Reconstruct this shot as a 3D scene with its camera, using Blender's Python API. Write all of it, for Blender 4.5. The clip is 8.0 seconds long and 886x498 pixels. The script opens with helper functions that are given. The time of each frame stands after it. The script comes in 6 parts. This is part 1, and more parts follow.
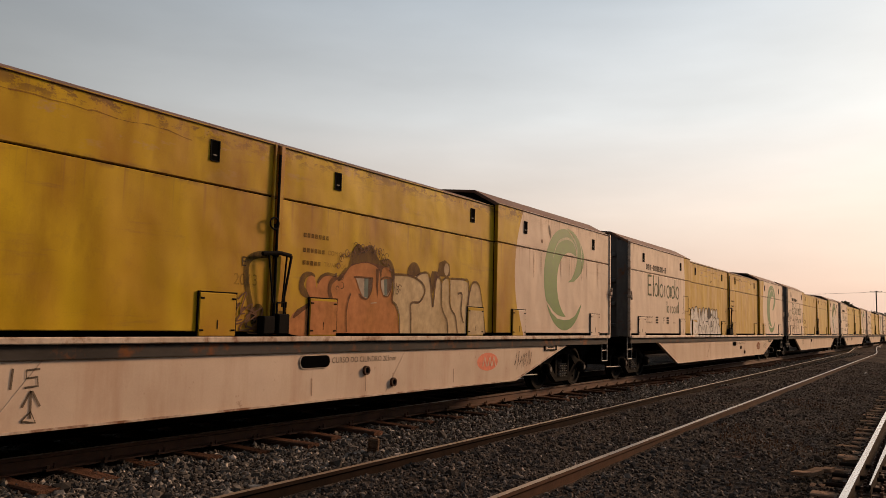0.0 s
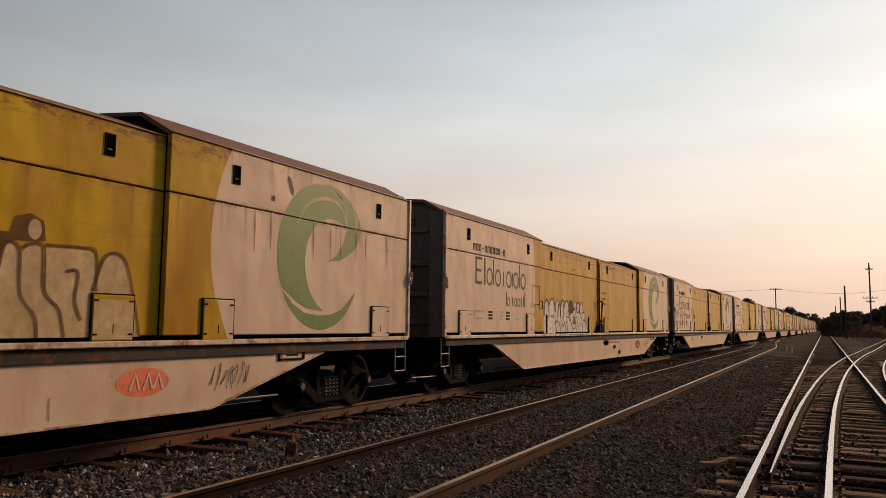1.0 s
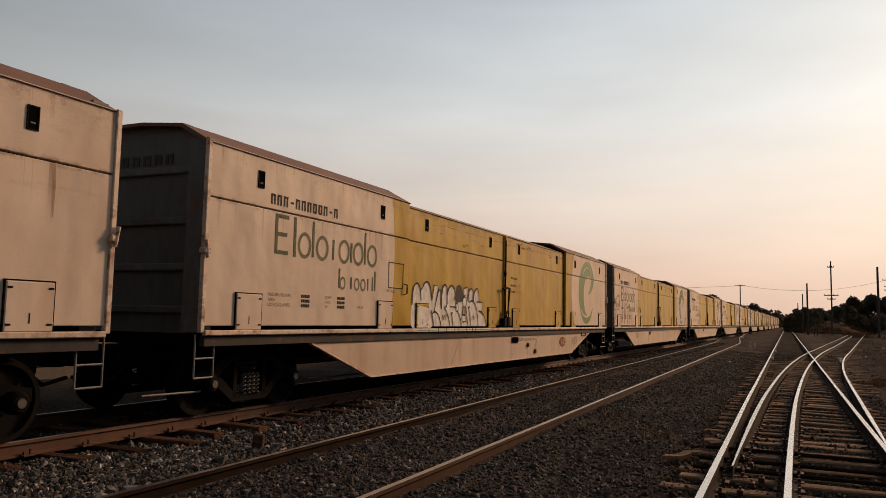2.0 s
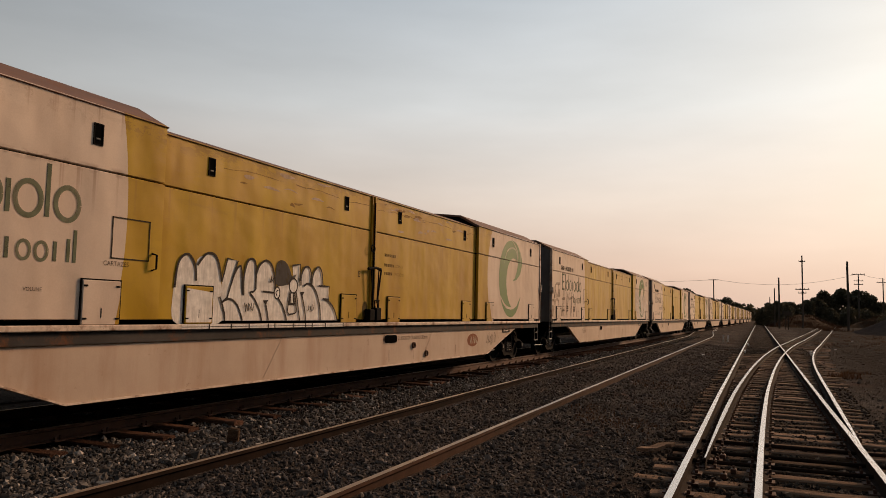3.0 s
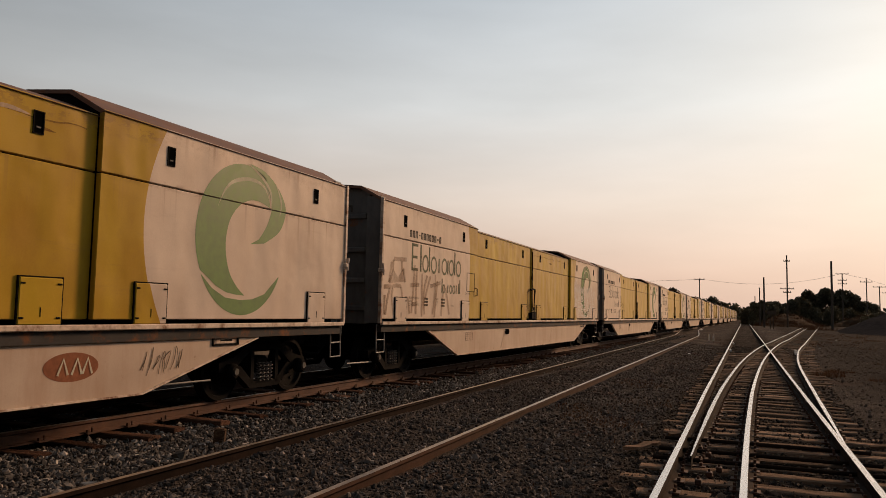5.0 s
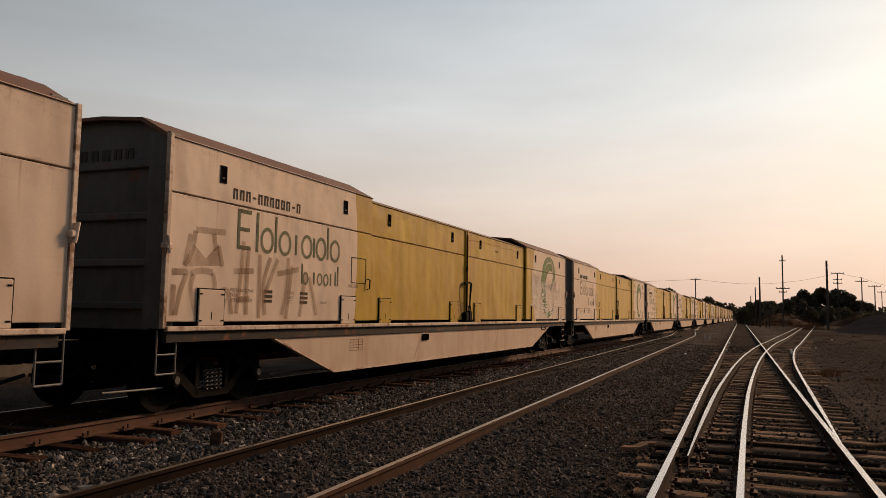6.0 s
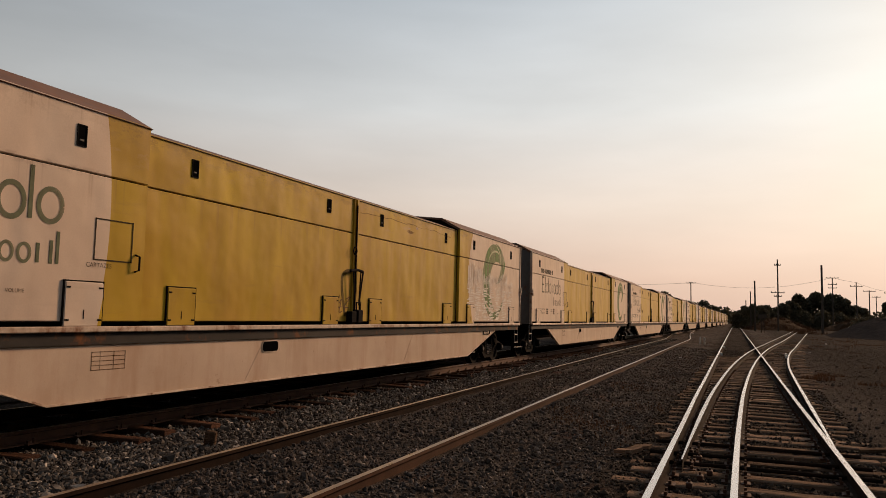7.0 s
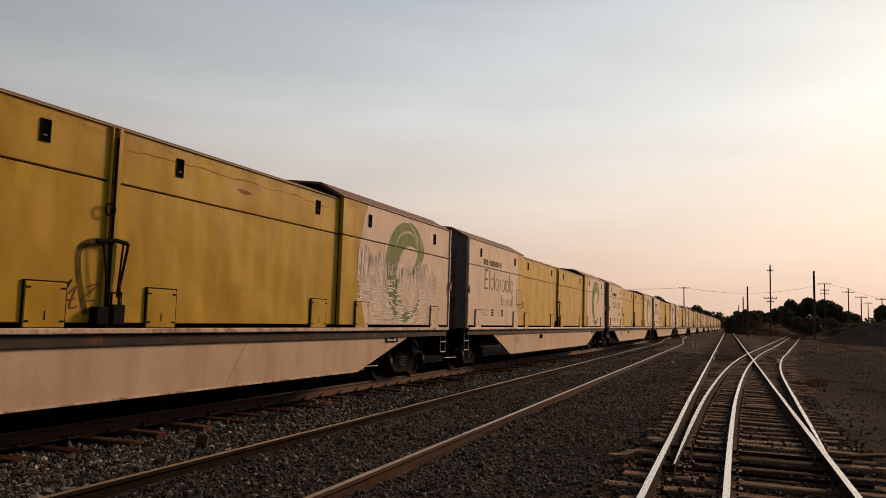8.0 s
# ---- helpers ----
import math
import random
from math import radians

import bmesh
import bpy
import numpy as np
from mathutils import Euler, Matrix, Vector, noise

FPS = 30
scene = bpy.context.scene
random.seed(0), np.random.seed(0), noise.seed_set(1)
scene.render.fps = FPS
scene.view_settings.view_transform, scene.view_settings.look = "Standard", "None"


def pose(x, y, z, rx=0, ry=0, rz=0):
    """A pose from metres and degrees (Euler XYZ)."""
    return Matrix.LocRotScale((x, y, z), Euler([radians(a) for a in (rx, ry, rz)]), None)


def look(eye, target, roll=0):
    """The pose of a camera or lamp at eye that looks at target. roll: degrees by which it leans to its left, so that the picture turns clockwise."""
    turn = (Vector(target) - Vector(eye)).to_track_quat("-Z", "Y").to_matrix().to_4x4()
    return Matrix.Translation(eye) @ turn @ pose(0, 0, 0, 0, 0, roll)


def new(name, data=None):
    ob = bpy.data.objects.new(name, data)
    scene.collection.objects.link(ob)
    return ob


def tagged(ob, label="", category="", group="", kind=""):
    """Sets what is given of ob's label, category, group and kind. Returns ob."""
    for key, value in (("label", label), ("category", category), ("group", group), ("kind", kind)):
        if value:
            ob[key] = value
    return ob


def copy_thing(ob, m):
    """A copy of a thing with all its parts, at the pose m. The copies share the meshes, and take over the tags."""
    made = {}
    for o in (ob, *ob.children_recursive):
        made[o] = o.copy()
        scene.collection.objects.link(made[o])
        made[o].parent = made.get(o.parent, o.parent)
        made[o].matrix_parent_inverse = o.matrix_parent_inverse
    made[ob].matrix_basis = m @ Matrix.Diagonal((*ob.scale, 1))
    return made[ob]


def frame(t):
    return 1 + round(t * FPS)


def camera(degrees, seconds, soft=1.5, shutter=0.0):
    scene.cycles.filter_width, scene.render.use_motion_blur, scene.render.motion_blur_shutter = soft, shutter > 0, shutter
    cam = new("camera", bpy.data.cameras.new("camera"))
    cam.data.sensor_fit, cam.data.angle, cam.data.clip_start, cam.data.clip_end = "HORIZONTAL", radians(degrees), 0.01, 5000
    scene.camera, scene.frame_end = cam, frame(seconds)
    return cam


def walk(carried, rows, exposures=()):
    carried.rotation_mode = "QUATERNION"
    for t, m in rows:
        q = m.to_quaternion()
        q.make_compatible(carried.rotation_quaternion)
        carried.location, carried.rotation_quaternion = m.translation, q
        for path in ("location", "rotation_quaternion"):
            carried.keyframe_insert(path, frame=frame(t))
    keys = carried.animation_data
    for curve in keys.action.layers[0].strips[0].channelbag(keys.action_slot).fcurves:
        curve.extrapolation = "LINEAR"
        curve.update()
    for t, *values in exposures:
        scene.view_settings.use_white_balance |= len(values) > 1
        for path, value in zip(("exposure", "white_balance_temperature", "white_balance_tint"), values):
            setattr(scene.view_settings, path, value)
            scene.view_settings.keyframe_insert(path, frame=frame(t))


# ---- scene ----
cam = camera(59.93, 8.0, 0.8)
# eye 1.37 m over the rail heads; the train runs along y
VIEW = [(0.0, 33.25, 5.43, 1.42), (0.5, 29.79, 5.28, 0.91), (1.0, 27.20, 5.57, 0.70), (1.5, 26.14, 5.49, 0.71),
        (2.0, 24.97, 5.10, 1.22), (3.5, 22.82, 4.62, 0.98), (4.0, 22.65, 4.61, 0.94), (5.5, 22.08, 4.69, 1.13),
        (6.0, 22.00, 4.75, 0.90), (6.5, 21.91, 4.81, 1.15), (7.0, 21.71, 4.87, 1.35), (7.5, 21.41, 5.02, 1.49),
        (8.0, 21.26, 5.15, 1.66)]


def view(yaw, pitch, lean):
    aim = (-math.sin(radians(yaw)) * math.cos(radians(pitch)), math.cos(radians(yaw)) * math.cos(radians(pitch)), math.sin(radians(pitch)))
    return look((0, 0, 1.37), Vector((0, 0, 1.37)) + Vector(aim), lean)


walk(cam, [(t, view(a, b, c)) for t, a, b, c in VIEW], [(0.0, 0.29), (0.7, 0.22), (1.5, 0.11), (2.2, 0.07), (8.0, 0.07)])

# ---- light ----
SUN_AZ, SUN_EL = radians(24), radians(22)
sun_dir = Vector((math.sin(SUN_AZ) * math.cos(SUN_EL), math.cos(SUN_AZ) * math.cos(SUN_EL), math.sin(SUN_EL)))
sun = new("sun", bpy.data.lights.new("sun", "SUN"))
sun.data.energy, sun.data.angle, sun.data.color = 3.2, radians(10), (1.0, 0.60, 0.34)
sun.matrix_world = look((0, 0, 60), Vector((0, 0, 60)) - sun_dir)


class Nodes:
    """Short writing for node trees."""

    def __init__(self, tree):
        self.tree = tree

    def add(self, kind, ins=(), **props):
        n = self.tree.nodes.new(kind)
        for k, v in props.items():
            setattr(n, k, v)
        for k, v in dict(ins).items():
            if isinstance(v, bpy.types.NodeSocket):
                self.tree.links.new(v, n.inputs[k])
            else:
                n.inputs[k].default_value = v
        return n

    def math(self, op, a, b=0.0, c=0.0, clamp=False):
        return self.add("ShaderNodeMath", {0: a, 1: b, 2: c}, operation=op, use_clamp=clamp).outputs[0]

    def mix(self, f, a, b, blend="MIX"):
        n = self.add("ShaderNodeMix", {0: f, 6: a, 7: b}, data_type="RGBA", blend_type=blend)
        return n.outputs[2]

    def ramp(self, f, stops):
        n = self.add("ShaderNodeValToRGB", {0: f})
        e = n.color_ramp.elements
        while len(e) < len(stops):
            e.new(0.5)
        for el, (p, c) in zip(e, stops):
            el.position, el.color = p, (c if isinstance(c, tuple) else (c, c, c, 1))
        return n.outputs[0]

    def noise(self, vec, scale, detail=4, rough=0.55, **kw):
        return self.add("ShaderNodeTexNoise", {"Vector": vec, "Scale": scale, "Detail": detail, "Roughness": rough}).outputs[0]

    def stretch(self, vec, s):
        return self.add("ShaderNodeMapping", {0: vec, 3: s}).outputs[0]


def rgb(r, g, b):
    return (r, g, b, 1)


def make_world():
    w = bpy.data.worlds.new("sky")
    w.use_nodes = True
    w.node_tree.nodes.clear()
    n = Nodes(w.node_tree)
    d = n.add("ShaderNodeTexCoord").outputs["Generated"]
    d = n.add("ShaderNodeVectorMath", {0: d}, operation="NORMALIZE").outputs[0]
    z = n.add("ShaderNodeSeparateXYZ", {0: d}).outputs[2]
    sky = n.add("ShaderNodeTexSky", {}, sky_type="NISHITA", sun_disc=False, sun_elevation=SUN_EL, sun_rotation=SUN_AZ,
                air_density=1.6, dust_density=5.0, ozone_density=1.0).outputs[0]
    # high hazy cloud veil at dusk
    veil = n.ramp(z, [(0.0, rgb(0.70, 0.47, 0.36)), (0.05, rgb(0.73, 0.52, 0.41)), (0.14, rgb(0.74, 0.63, 0.55)),
                      (0.26, rgb(0.66, 0.67, 0.67)), (0.42, rgb(0.42, 0.47, 0.52)), (1.0, rgb(0.20, 0.23, 0.28))])
    s = n.add("ShaderNodeVectorMath", {0: d, 1: tuple(sun_dir)}, operation="DOT_PRODUCT").outputs["Value"]
    glow = n.math("POWER", n.math("MAXIMUM", s, 0.0), 9.0)
    cloud = n.noise(n.stretch(d, (1.6, 1.6, 7.0)), 2.2, 5, 0.5)
    cloud = n.ramp(cloud, [(0.3, 0.94), (0.7, 1.07)])
    veil = n.mix(1.0, veil, cloud, "MULTIPLY")
    side = n.math("MAXIMUM", n.math("MULTIPLY_ADD", s, 0.72, 0.35), 0.30)
    veil = n.mix(1.0, veil, side, "MULTIPLY")
    veil = n.mix(n.math("MULTIPLY", glow, 0.28), veil, rgb(1.0, 0.90, 0.76))
    b1 = n.add("ShaderNodeBackground", {0: veil, 1: 1.06})
    b2 = n.add("ShaderNodeBackground", {0: sky, 1: 0.006})
    out = n.add("ShaderNodeAddShader", {0: b1.outputs[0], 1: b2.outputs[0]})
    n.add("ShaderNodeOutputWorld", {0: out.outputs[0]})
    scene.world = w


make_world()


# ---- materials ----
def material(name):
    m = bpy.data.materials.new(name)
    m.use_nodes = True
    m.node_tree.nodes.clear()
    n = Nodes(m.node_tree)
    return m, n


def finish(n, color, rough=0.6, metal=0.0, height=None, strength=0.3, distance=0.01, spec=0.4, chalk=0.0):
    """chalk: the dusty sheen of old paint."""
    ins = {"Base Color": color, "Roughness": rough, "Metallic": metal, "Specular IOR Level": spec}
    if chalk:
        ins.update({"Sheen Weight": chalk, "Sheen Roughness": 0.35, "Sheen Tint": rgb(1.0, 0.82, 0.58)})
    if height is not None:
        ins["Normal"] = n.add("ShaderNodeBump", {"Strength": strength, "Distance": distance, "Height": height}).outputs[0]
    b = n.add("ShaderNodeBsdfPrincipled", ins)
    n.add("ShaderNodeOutputMaterial", {0: b.outputs[0]})


def plain(name, c1, c2, scale, rough=0.7, metal=0.0, bump=0.3, distance=0.01, squash=(1, 1, 1), rust=0.0, spec=0.4, vary=0.16):
    """Two-tone grained surface with fine relief and optional rust blotches."""
    m, n = material(name)
    co = n.add("ShaderNodeTexCoord").outputs["Object"]
    rnd = n.add("ShaderNodeObjectInfo").outputs["Random"]
    co = n.add("ShaderNodeVectorMath", {0: co, 1: n.math("MULTIPLY", rnd, 37.0)}, operation="ADD").outputs[0]
    v = n.stretch(co, squash)
    big = n.ramp(n.noise(v, scale, 5), [(0.3, 0.0), (0.72, 1.0)])
    fine = n.noise(v, scale * 9, 4, 0.65)
    col = n.mix(big, rgb(*c1), rgb(*c2))
    col = n.mix(1.0, col, n.ramp(fine, [(0.25, 0.72), (0.75, 1.25)]), "MULTIPLY")
    col = n.mix(1.0, col, n.ramp(rnd, [(0.0, 1 - vary), (1.0, 1 + vary)]), "MULTIPLY")
    if rust:
        r = n.ramp(n.noise(co, scale * 2.3, 6, 0.7), [(0.62 - rust, 0.0), (0.72 - rust * 0.6, 1.0)])
        col = n.mix(r, col, rgb(0.16, 0.062, 0.025))
    finish(n, col, n.ramp(fine, [(0.2, max(0.05, rough - 0.12)), (0.8, min(1, rough + 0.12))]), metal, fine, bump, distance, spec)
    return m


def wagon_paint():
    """Cream and yellow coach paint, bowed boundaries, faded, with rust runs under joints and along the eaves."""
    m, n = material("wagon_paint")
    co = n.add("ShaderNodeTexCoord").outputs["Object"]
    rnd = n.add("ShaderNodeObjectInfo").outputs["Random"]
    x, u, z = n.add("ShaderNodeSeparateXYZ", {0: co}).outputs
    shift = n.add("ShaderNodeCombineXYZ", {0: n.math("MULTIPLY", rnd, 51.0), 1: n.math("MULTIPLY", rnd, 23.0)}).outputs[0]
    v = n.add("ShaderNodeVectorMath", {0: co, 1: shift}, operation="ADD").outputs[0]
    # bowed edge between the colours
    zz = n.math("DIVIDE", n.math("SUBTRACT", z, 2.35), 1.15)
    bow = n.math("MULTIPLY", n.math("SUBTRACT", 1.0, n.math("MULTIPLY", zz, zz)), 0.30)
    a = n.math("GREATER_THAN", u, n.math("MULTIPLY_ADD", bow, 0.4, 4.77))
    b = n.math("LESS_THAN", u, n.math("SUBTRACT", 17.20, bow))
    yel = n.math("MULTIPLY", a, b)
    mott = n.noise(n.stretch(v, (1, 1.3, 0.55)), 0.9, 5, 0.6)
    yellow = n.mix(n.ramp(mott, [(0.3, 0.0), (0.7, 1.0)]), rgb(0.33, 0.170, 0.001), rgb(0.52, 0.350, 0.001))
    white = n.mix(n.ramp(mott, [(0.3, 0.0), (0.7, 1.0)]), rgb(0.54, 0.418, 0.325), rgb(0.70, 0.572, 0.46))
    col = n.mix(yel, white, yellow)
    # broad orange-brown staining
    stain = n.ramp(n.noise(n.stretch(v, (1, 1.0, 0.7)), 0.42, 4, 0.55), [(0.44, 0.0), (0.66, 1.0)])
    col = n.mix(n.math("MULTIPLY", stain, n.math("MULTIPLY_ADD", yel, 0.35, 0.22)), col, n.mix(yel, rgb(0.40, 0.23, 0.135), rgb(0.30, 0.115, 0.008)))
    # pale vertical streaks: washed-out paint, and dent highlights put into the colour
    streak = n.noise(n.stretch(v, (1, 1.7, 0.5)), 1.3, 2, 0.45)
    col = n.mix(n.math("MULTIPLY", n.ramp(streak, [(0.42, 0.0), (0.68, 1.0)]), 0.6), col, n.mix(yel, rgb(0.70, 0.58, 0.475), rgb(0.60, 0.412, 0.006)))
    dirt = n.noise(n.stretch(v, (1, 1.3, 0.6)), 0.9, 3, 0.5)
    col = n.mix(n.math("MULTIPLY", n.ramp(dirt, [(0.45, 0.0), (0.75, 1.0)]), n.math("MULTIPLY_ADD", yel, 0.2, 0.3)), col, n.mix(yel, rgb(0.36, 0.21, 0.11), rgb(0.29, 0.135, 0.012)))
    # reddish-brown grime patches with soft drips on the yellow
    murk = n.ramp(n.noise(n.stretch(v, (1, 0.9, 0.35)), 1.15, 6, 0.62), [(0.52, 0.0), (0.66, 1.0)])
    col = n.mix(n.math("MULTIPLY", murk, n.math("MULTIPLY_ADD", yel, 0.38, 0.12)), col, n.mix(yel, rgb(0.20, 0.085, 0.04), rgb(0.185, 0.066, 0.004)))
    scuff = n.ramp(n.noise(n.stretch(v, (1, 0.35, 2.6)), 2.4, 6, 0.7), [(0.60, 0.0), (0.68, 1.0)])
    col = n.mix(n.math("MULTIPLY", scuff, n.math("MULTIPLY_ADD", yel, 0.18, 0.10)), col, rgb(0.17, 0.075, 0.03))
    # rust runs: below the joint and from the eaves
    line = n.noise(n.stretch(v, (0.0, 9.0, 0.0)), 1.0, 3, 0.6)
    run = n.ramp(line, [(0.55, 0.0), (0.64, 1.0)])
    j = n.math("MULTIPLY", n.math("SUBTRACT", 2.84, z), 1.9, clamp=True)
    fade = n.math("MULTIPLY", n.math("SUBTRACT", 1.0, j), n.math("LESS_THAN", z, 2.84))
    e = n.math("MULTIPLY", n.math("SUBTRACT", 3.62, z), 2.4, clamp=True)
    fade = n.math("MAXIMUM", n.math("MULTIPLY", fade, 0.85), n.math("SUBTRACT", 1.0, e))
    rust = n.math("MULTIPLY", n.math("MULTIPLY", run, fade), 0.75)
    col = n.mix(rust, col, rgb(0.19, 0.075, 0.028))
    # chipped rust spots along the eaves
    spots = n.ramp(n.noise(v, 5.5, 6, 0.75), [(0.545, 0.0), (0.60, 1.0)])
    top = n.math("MULTIPLY", n.math("SUBTRACT", z, 3.22), 3.0, clamp=True)
    col = n.mix(n.math("MULTIPLY", spots, n.math("MULTIPLY", n.math("MULTIPLY_ADD", top, 0.75, 0.10), n.math("MULTIPLY_ADD", yel, 0.6, 0.4))), col, rgb(0.15, 0.06, 0.025))
    # clumps of bare rusty metal just under the eaves
    bare = n.ramp(n.noise(n.stretch(v, (1, 2.2, 6.0)), 1.6, 6, 0.72), [(0.50, 0.0), (0.54, 1.0)])
    brow = n.math("MULTIPLY", n.math("SUBTRACT", z, 3.24), 6.0, clamp=True)
    col = n.mix(n.math("MULTIPLY", n.math("MULTIPLY", bare, brow), n.math("MULTIPLY_ADD", yel, 0.65, 0.10)), col, rgb(0.10, 0.036, 0.016))
    # rusted lips along the joint
    lip = n.math("SUBTRACT", 1.0, n.math("MULTIPLY", n.math("ABSOLUTE", n.math("SUBTRACT", z, 2.83)), 16.0), clamp=True)
    chips = n.ramp(n.noise(n.stretch(v, (1, 0.6, 1)), 9.0, 5, 0.7), [(0.48, 0.0), (0.60, 1.0)])
    col = n.mix(n.math("MULTIPLY", lip, n.math("MULTIPLY", chips, 0.85)), col, rgb(0.11, 0.042, 0.018))
    # flaked and sun-bleached patches high on the panels
    peel = n.ramp(n.noise(n.stretch(v, (1, 0.7, 1.8)), 1.9, 6, 0.7), [(0.56, 0.0), (0.62, 1.0)])
    high = n.math("MULTIPLY", n.math("SUBTRACT", z, 2.80), 2.2, clamp=True)
    col = n.mix(n.math("MULTIPLY", n.math("MULTIPLY", peel, high), n.math("MULTIPLY", n.math("MULTIPLY_ADD", rnd, 0.5, 0.3), n.math("MULTIPLY_ADD", yel, 0.75, 0.25))), col, rgb(0.37, 0.215, 0.125))
    # brown smears round the door joint in mid-wagon
    near = n.math("SUBTRACT", 1.0, n.math("ABSOLUTE", n.math("MULTIPLY", n.math("SUBTRACT", u, 10.9), 0.75)), clamp=True)
    rub = n.ramp(n.noise(n.stretch(v, (1, 1.6, 0.5)), 1.6, 5, 0.6), [(0.36, 0.0), (0.62, 1.0)])
    col = n.mix(n.math("MULTIPLY", n.math("MULTIPLY", near, rub), 0.65), col, rgb(0.30, 0.115, 0.022))
    # road grime and orange fading, by wagon; pale puts distance haze into the coat
    grime, amber, pale = n.add("ShaderNodeSeparateColor", {0: n.add("ShaderNodeObjectInfo").outputs["Color"]}).outputs
    col = n.mix(n.math("MULTIPLY", n.math("MULTIPLY", amber, yel), n.ramp(mott, [(0.2, 0.5), (0.7, 1.0)])), col, rgb(0.42, 0.19, 0.004))
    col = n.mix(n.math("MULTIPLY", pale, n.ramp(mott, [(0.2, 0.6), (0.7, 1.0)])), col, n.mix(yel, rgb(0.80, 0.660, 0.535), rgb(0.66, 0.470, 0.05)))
    film = n.ramp(n.noise(n.stretch(v, (1, 0.7, 0.5)), 0.8, 6, 0.65), [(0.25, 0.25), (0.7, 1.0)])
    col = n.mix(n.math("MULTIPLY", n.math("MULTIPLY", grime, n.math("MULTIPLY_ADD", yel, 0.75, 0.25)), film), col, rgb(0.19, 0.085, 0.014))
    fine = n.noise(v, 60, 4, 0.6)
    col = n.mix(1.0, col, n.ramp(fine, [(0.2, 0.83), (0.8, 0.93)]), "MULTIPLY")
    dent = n.math("ADD", n.math("ADD", n.noise(v, 1.6, 2, 0.4), n.math("MULTIPLY", n.noise(n.stretch(v, (1, 1.6, 0.4)), 1.1, 1), 1.2))  , n.math("MULTIPLY", fine, 0.004))
    finish(n, col, n.ramp(streak, [(0.3, 0.42), (0.7, 0.58)]), 0.0, dent, 0.36, 0.09, 0.10, 0.45)
    return m


def sill_paint():
    m, n = material("sill_paint")
    co = n.add("ShaderNodeTexCoord").outputs["Object"]
    rnd = n.add("ShaderNodeObjectInfo").outputs["Random"]
    x, u, z = n.add("ShaderNodeSeparateXYZ", {0: co}).outputs
    shift = n.add("ShaderNodeCombineXYZ", {1: n.math("MULTIPLY", rnd, 23.0)}).outputs[0]
    v = n.add("ShaderNodeVectorMath", {0: co, 1: shift}, operation="ADD").outputs[0]
    mott = n.noise(n.stretch(v, (1, 0.8, 0.8)), 0.9, 5, 0.6)
    col = n.mix(n.ramp(mott, [(0.3, 0.0), (0.7, 1.0)]), rgb(0.44, 0.328, 0.245), rgb(0.58, 0.462, 0.362))
    line = n.noise(n.stretch(v, (0.0, 1.6, 0.25)), 1.0, 5, 0.65)
    col = n.mix(n.math("MULTIPLY", n.ramp(line, [(0.48, 0.0), (0.72, 1.0)]), 0.45), col, rgb(0.28, 0.125, 0.055))
    spots = n.ramp(n.noise(v, 6.5, 6, 0.75), [(0.63, 0.0), (0.69, 1.0)])
    col = n.mix(n.math("MULTIPLY", spots, 0.4), col, rgb(0.15, 0.06, 0.025))
    grime = n.add("ShaderNodeSeparateColor", {0: n.add("ShaderNodeObjectInfo").outputs["Color"]}).outputs[0]
    film = n.ramp(n.noise(n.stretch(v, (1, 0.5, 0.7)), 0.8, 5, 0.6), [(0.25, 0.3), (0.7, 1.0)])
    col = n.mix(n.math("MULTIPLY", grime, film), col, rgb(0.24, 0.12, 0.055))
    fine = n.noise(v, 60, 4, 0.6)
    col = n.mix(1.0, col, n.ramp(fine, [(0.2, 0.95), (0.8, 1.05)]), "MULTIPLY")
    finish(n, col, 0.5, 0.0, n.math("ADD", n.noise(v, 1.3, 2), n.math("MULTIPLY", fine, 0.005)), 0.3, 0.04, 0.20, 0.35)
    return m


